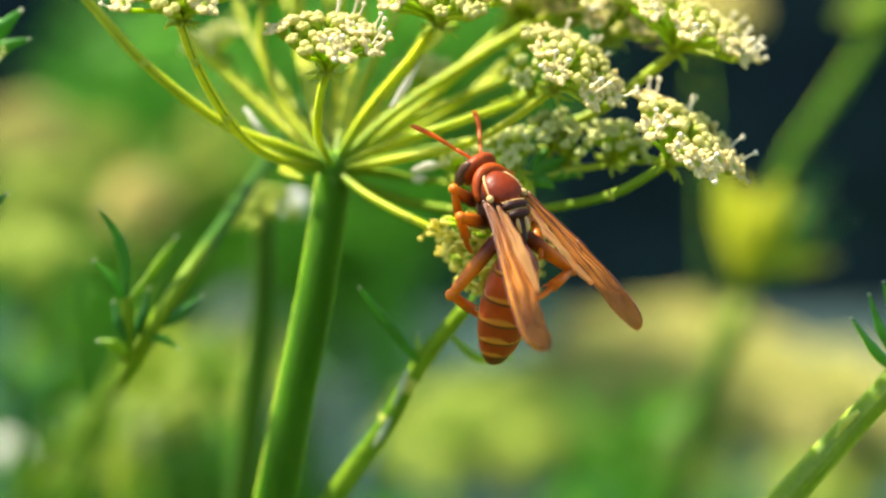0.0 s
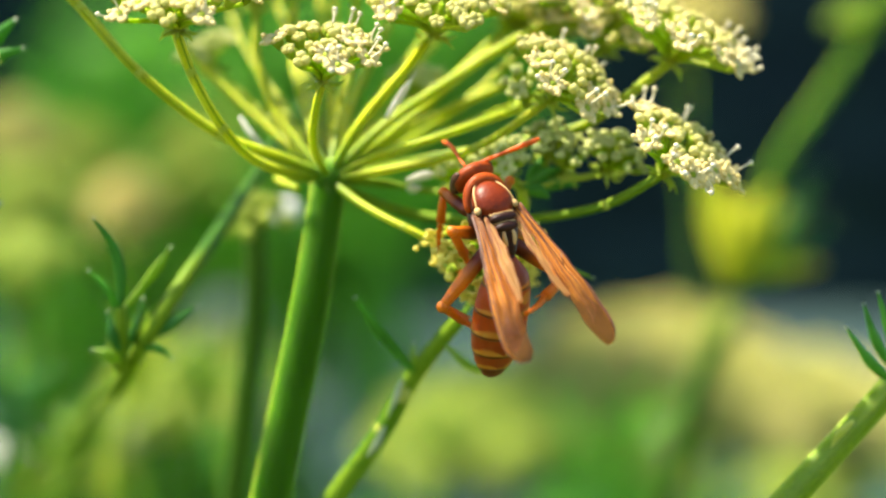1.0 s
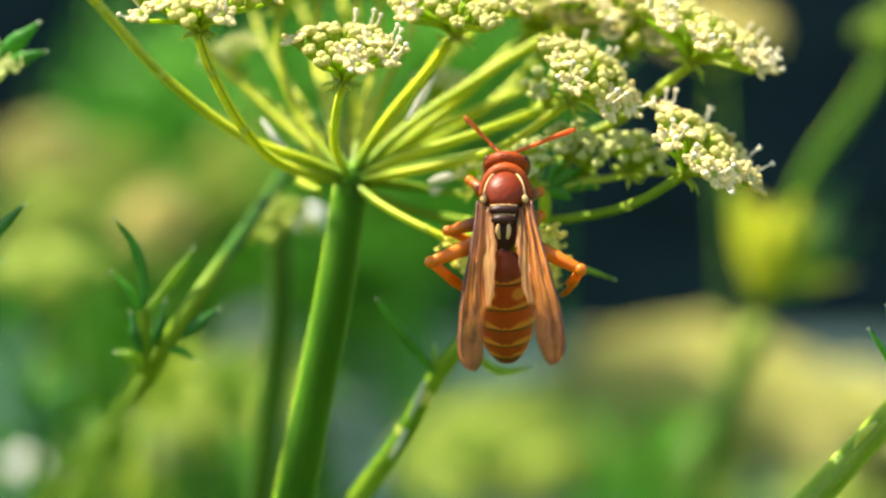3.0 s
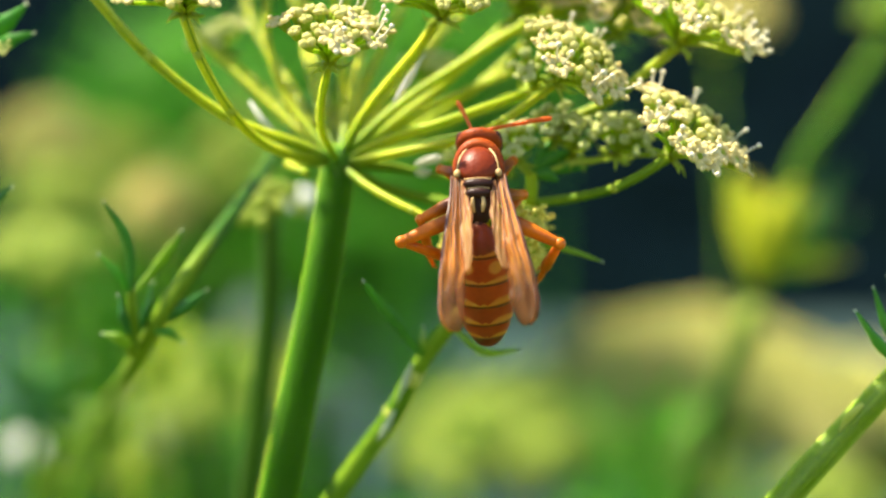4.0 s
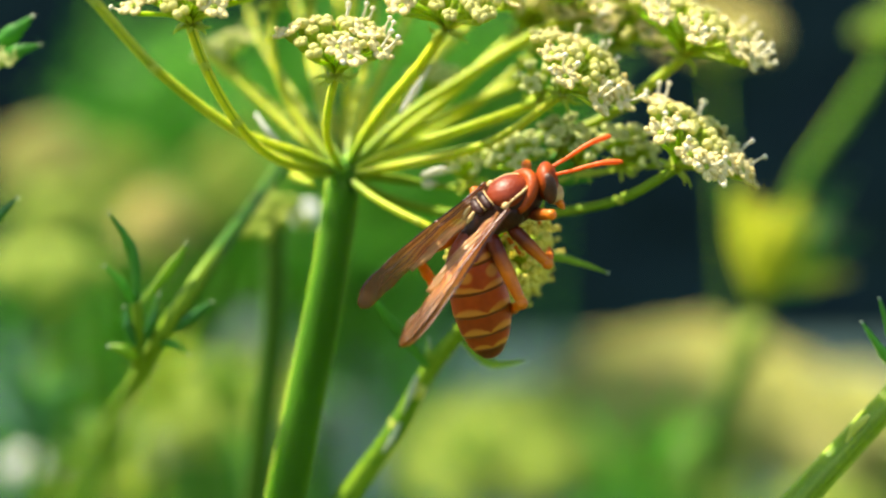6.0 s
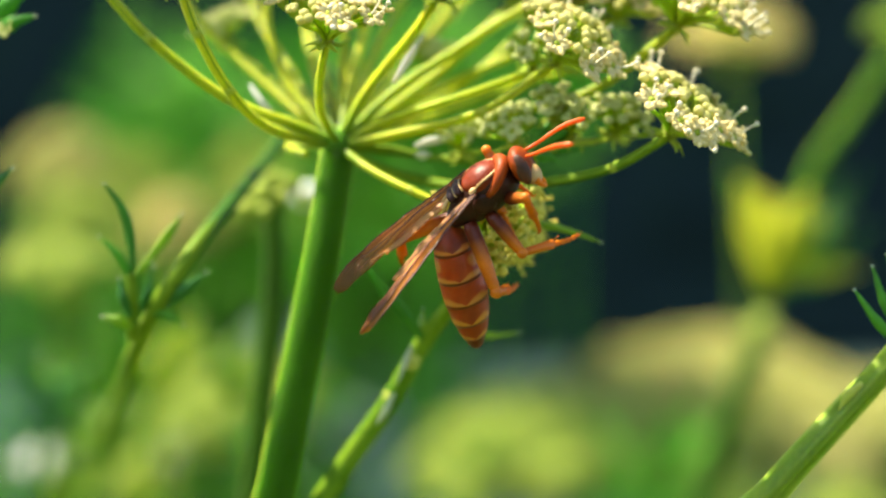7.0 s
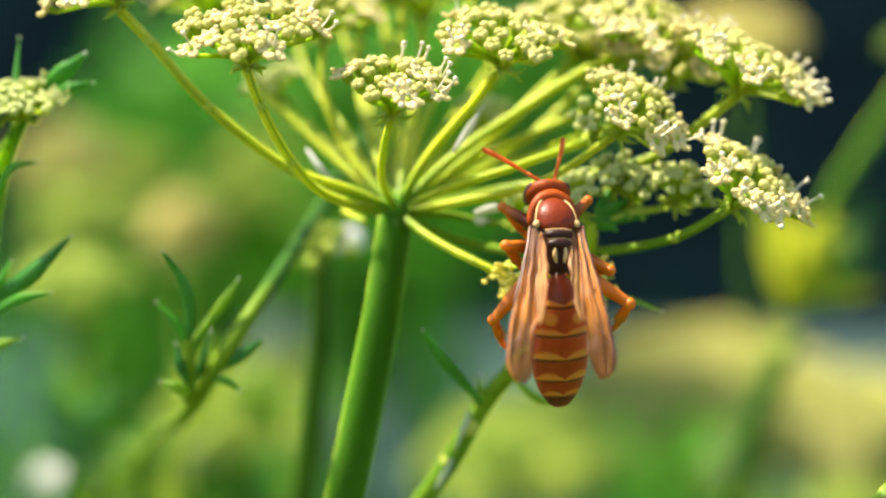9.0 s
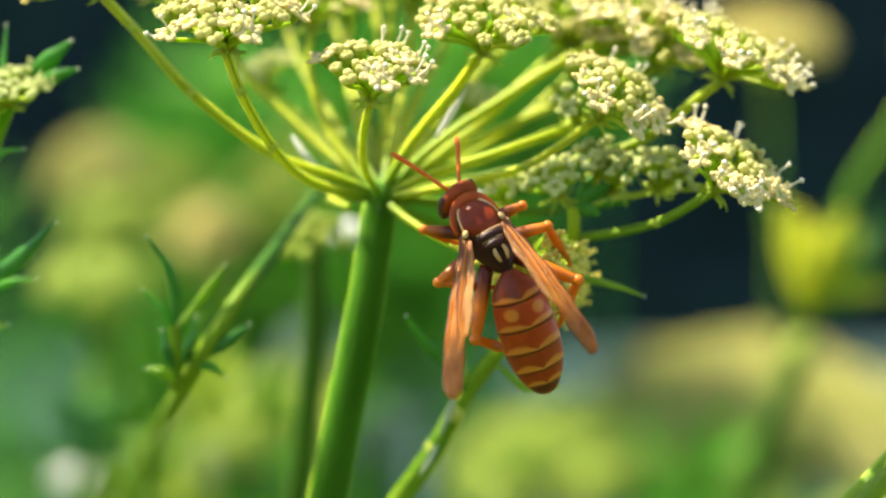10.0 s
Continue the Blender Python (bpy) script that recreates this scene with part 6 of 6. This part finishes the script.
    walk(wasp_legs[("mid", -1)][1], [
        (0.0, pose(0.00000, 0.00430, 0.00000, -151.7, 0.0, 0.0)), (0.5, pose(0.00000, 0.00430, 0.00000, -151.1, 0.0, 0.0)),
        (1.0, pose(0.00000, 0.00430, 0.00000, -148.4, -0.0, 0.0)), (1.5, pose(0.00000, 0.00430, 0.00000, -127.6, 0.0, 0.0)),
        (2.0, pose(0.00000, 0.00430, 0.00000, -131.2, 0.0, 0.0)), (2.5, pose(0.00000, 0.00430, 0.00000, -126.2, -0.0, -0.0)),
        (4.0, pose(0.00000, 0.00430, 0.00000, -81.7, 0.0, 0.0)), (4.5, pose(0.00000, 0.00430, 0.00000, -61.3, -0.0, -0.0)),
        (5.0, pose(0.00000, 0.00430, 0.00000, -139.7, 0.0, 0.0)), (5.5, pose(0.00000, 0.00430, 0.00000, -138.3, 0.0, 0.0)),
        (7.0, pose(0.00000, 0.00430, 0.00000, -133.6, -0.0, 0.0)), (7.5, pose(0.00000, 0.00430, 0.00000, -133.6, -0.0, 0.0)),
        (8.0, pose(0.00000, 0.00430, 0.00000, -133.6, -0.0, 0.0)), (8.5, pose(0.00000, 0.00430, 0.00000, -125.4, 0.0, 0.0)),
        (9.0, pose(0.00000, 0.00430, 0.00000, -152.1, -0.0, -0.0)), (9.5, pose(0.00000, 0.00430, 0.00000, -147.4, -0.0, -0.0)),
        (10.0, pose(0.00000, 0.00430, 0.00000, -139.2, -0.0, -0.0)),
    ])
    walk(wasp_legs[("mid", 1)][0], [
        (0.0, pose(0.00135, 0.00020, -0.00190, -84.8, -61.5, 2.9)), (0.5, pose(0.00135, 0.00020, -0.00190, -65.7, -64.6, -19.0)),
        (1.0, pose(0.00135, 0.00020, -0.00190, -49.1, -0.7, -78.9)), (1.5, pose(0.00135, 0.00020, -0.00190, -9.6, 0.0, -90.0)),
        (2.0, pose(0.00135, 0.00020, -0.00190, -54.6, -3.6, -23.0)), (2.5, pose(0.00135, 0.00020, -0.00190, -47.9, -3.5, -25.3)),
        (4.0, pose(0.00135, 0.00020, -0.00190, -41.2, -2.8, -43.4)), (4.5, pose(0.00135, 0.00020, -0.00190, 33.5, -9.7, -130.9)),
        (5.0, pose(0.00135, 0.00020, -0.00190, 4.3, -0.9, -102.0)), (5.5, pose(0.00135, 0.00020, -0.00190, -32.6, 10.5, -76.2)),
        (7.0, pose(0.00135, 0.00020, -0.00190, -71.0, 22.4, -121.1)), (7.5, pose(0.00135, 0.00020, -0.00190, -61.4, 15.2, -118.5)),
        (8.0, pose(0.00135, 0.00020, -0.00190, -28.2, -10.1, -101.8)), (8.5, pose(0.00135, 0.00020, -0.00190, -23.0, 1.2, -108.6)),
        (9.0, pose(0.00135, 0.00020, -0.00190, -7.2, 2.0, -120.8)), (9.5, pose(0.00135, 0.00020, -0.00190, -9.3, 2.0, -120.8)),
        (10.0, pose(0.00135, 0.00020, -0.00190, 5.3, -4.8, -109.6)),
    ])
    walk(wasp_legs[("mid", 1)][1], [
        (0.0, pose(0.00000, 0.00430, 0.00000, -133.2, -0.0, 0.0)), (0.5, pose(0.00000, 0.00430, 0.00000, -147.4, -0.0, -0.0)),
        (1.0, pose(0.00000, 0.00430, 0.00000, -121.0, 0.0, 0.0)), (1.5, pose(0.00000, 0.00430, 0.00000, -133.6, -0.0, 0.0)),
        (2.0, pose(0.00000, 0.00430, 0.00000, -120.6, 0.0, 0.0)), (2.5, pose(0.00000, 0.00430, 0.00000, -121.6, -0.0, -0.0)),
        (4.0, pose(0.00000, 0.00430, 0.00000, -122.9, -0.0, -0.0)), (4.5, pose(0.00000, 0.00430, 0.00000, -138.3, -0.0, 0.0)),
        (5.0, pose(0.00000, 0.00430, 0.00000, -132.4, 0.0, 0.0)), (5.5, pose(0.00000, 0.00430, 0.00000, -114.1, 0.0, 0.0)),
        (7.0, pose(0.00000, 0.00430, 0.00000, -72.8, 0.0, 0.0)), (7.5, pose(0.00000, 0.00430, 0.00000, -72.6, -0.0, -0.0)),
        (8.0, pose(0.00000, 0.00430, 0.00000, -120.1, -0.0, -0.0)), (8.5, pose(0.00000, 0.00430, 0.00000, -128.5, 0.0, 0.0)),
        (9.0, pose(0.00000, 0.00430, 0.00000, -134.8, 0.0, 0.0)), (9.5, pose(0.00000, 0.00430, 0.00000, -133.9, 0.0, 0.0)),
        (10.0, pose(0.00000, 0.00430, 0.00000, -80.2, -0.0, -0.0)),
    ])
    walk(wasp_legs[("hind", -1)][0], [
        (0.0, pose(-0.00120, -0.00180, -0.00175, -43.0, 9.6, 102.1)), (0.5, pose(-0.00120, -0.00180, -0.00175, -44.9, 4.6, 105.0)),
        (1.0, pose(-0.00120, -0.00180, -0.00175, -34.3, 12.4, 108.4)), (1.5, pose(-0.00120, -0.00180, -0.00175, -26.0, 7.9, 126.3)),
        (2.0, pose(-0.00120, -0.00180, -0.00175, 34.0, 14.6, 138.0)), (2.5, pose(-0.00120, -0.00180, -0.00175, 25.9, 13.2, 135.2)),
        (4.0, pose(-0.00120, -0.00180, -0.00175, 2.6, 24.6, 120.4)), (4.5, pose(-0.00120, -0.00180, -0.00175, -2.1, 25.4, 118.2)),
        (5.0, pose(-0.00120, -0.00180, -0.00175, -10.5, -3.3, 140.3)), (5.5, pose(-0.00120, -0.00180, -0.00175, -9.7, -9.0, 171.1)),
        (7.0, pose(-0.00120, -0.00180, -0.00175, 20.2, -44.8, 173.8)), (7.5, pose(-0.00120, -0.00180, -0.00175, 0.7, -9.3, -179.3)),
        (8.0, pose(-0.00120, -0.00180, -0.00175, -7.8, -39.4, 159.9)), (8.5, pose(-0.00120, -0.00180, -0.00175, -26.8, 11.3, 145.7)),
        (9.0, pose(-0.00120, -0.00180, -0.00175, -33.0, -1.2, 130.6)), (9.5, pose(-0.00120, -0.00180, -0.00175, 2.6, 24.6, 120.4)),
        (10.0, pose(-0.00120, -0.00180, -0.00175, -31.5, 17.4, 126.9)),
    ])
    walk(wasp_legs[("hind", -1)][1], [
        (0.0, pose(0.00000, 0.00630, 0.00000, -92.3, 0.0, 0.0)), (0.5, pose(0.00000, 0.00630, 0.00000, -93.4, 0.0, 0.0)),
        (1.0, pose(0.00000, 0.00630, 0.00000, -93.8, -0.0, -0.0)), (1.5, pose(0.00000, 0.00630, 0.00000, -85.8, -0.0, -0.0)),
        (2.0, pose(0.00000, 0.00630, 0.00000, -51.0, -0.0, -0.0)), (2.5, pose(0.00000, 0.00630, 0.00000, -107.7, -0.0, -0.0)),
        (4.0, pose(0.00000, 0.00630, 0.00000, -137.8, 0.0, 0.0)), (4.5, pose(0.00000, 0.00630, 0.00000, -136.8, -0.0, 0.0)),
        (5.0, pose(0.00000, 0.00630, 0.00000, -99.7, -0.0, -0.0)), (5.5, pose(0.00000, 0.00630, 0.00000, -95.7, -0.0, 0.0)),
        (7.0, pose(0.00000, 0.00630, 0.00000, -84.8, -0.0, -0.0)), (7.5, pose(0.00000, 0.00630, 0.00000, -135.2, -0.0, 0.0)),
        (8.0, pose(0.00000, 0.00630, 0.00000, -83.9, 0.0, 0.0)), (8.5, pose(0.00000, 0.00630, 0.00000, -81.8, -0.0, -0.0)),
        (9.0, pose(0.00000, 0.00630, 0.00000, -81.3, -0.0, -0.0)), (9.5, pose(0.00000, 0.00630, 0.00000, -137.8, 0.0, 0.0)),
        (10.0, pose(0.00000, 0.00630, 0.00000, -85.3, 0.0, 0.0)),
    ])
    walk(wasp_legs[("hind", 1)][0], [
        (0.0, pose(0.00120, -0.00180, -0.00175, -88.9, -63.6, -35.4)), (0.5, pose(0.00120, -0.00180, -0.00175, -48.6, -63.2, -69.2)),
        (1.0, pose(0.00120, -0.00180, -0.00175, -95.6, -58.7, -23.1)), (1.5, pose(0.00120, -0.00180, -0.00175, 11.6, -13.9, -163.3)),
        (2.0, pose(0.00120, -0.00180, -0.00175, -1.2, -20.5, -130.3)), (2.5, pose(0.00120, -0.00180, -0.00175, 5.8, 6.1, -123.0)),
        (4.0, pose(0.00120, -0.00180, -0.00175, -16.3, -0.5, -111.8)), (4.5, pose(0.00120, -0.00180, -0.00175, -28.7, -8.1, -104.0)),
        (5.0, pose(0.00120, -0.00180, -0.00175, -35.9, -3.1, -100.1)), (5.5, pose(0.00120, -0.00180, -0.00175, -38.7, -3.2, -88.0)),
        (7.0, pose(0.00120, -0.00180, -0.00175, -57.1, -7.7, -96.3)), (7.5, pose(0.00120, -0.00180, -0.00175, -54.2, -6.3, -110.1)),
        (8.0, pose(0.00120, -0.00180, -0.00175, -21.7, 7.7, -137.9)), (8.5, pose(0.00120, -0.00180, -0.00175, 28.8, 0.7, -121.0)),
        (9.0, pose(0.00120, -0.00180, -0.00175, -10.2, 16.6, -127.7)), (9.5, pose(0.00120, -0.00180, -0.00175, -19.2, -0.1, -132.7)),
        (10.0, pose(0.00120, -0.00180, -0.00175, -13.4, -11.4, -137.2)),
    ])
    walk(wasp_legs[("hind", 1)][1], [
        (0.0, pose(0.00000, 0.00630, 0.00000, -122.3, 0.0, 0.0)), (0.5, pose(0.00000, 0.00630, 0.00000, -123.0, 0.0, 0.0)),
        (1.0, pose(0.00000, 0.00630, 0.00000, -121.9, -0.0, 0.0)), (1.5, pose(0.00000, 0.00630, 0.00000, -118.9, -0.0, -0.0)),
        (2.0, pose(0.00000, 0.00630, 0.00000, -135.9, 0.0, 0.0)), (2.5, pose(0.00000, 0.00630, 0.00000, -124.4, -0.0, -0.0)),
        (4.0, pose(0.00000, 0.00630, 0.00000, -93.5, -0.0, -0.0)), (4.5, pose(0.00000, 0.00630, 0.00000, -95.2, -0.0, 0.0)),
        (5.0, pose(0.00000, 0.00630, 0.00000, -97.5, -0.0, -0.0)), (5.5, pose(0.00000, 0.00630, 0.00000, -92.5, -0.0, 0.0)),
        (7.0, pose(0.00000, 0.00630, 0.00000, -89.2, -0.0, -0.0)), (7.5, pose(0.00000, 0.00630, 0.00000, -67.6, -0.0, -0.0)),
        (8.0, pose(0.00000, 0.00630, 0.00000, -92.1, 0.0, 0.0)), (8.5, pose(0.00000, 0.00630, 0.00000, -55.3, -0.0, -0.0)),
        (9.0, pose(0.00000, 0.00630, 0.00000, -90.3, -0.0, 0.0)), (9.5, pose(0.00000, 0.00630, 0.00000, -97.5, 0.0, 0.0)),
        (10.0, pose(0.00000, 0.00630, 0.00000, -92.5, -0.0, 0.0)),
    ])


motions()
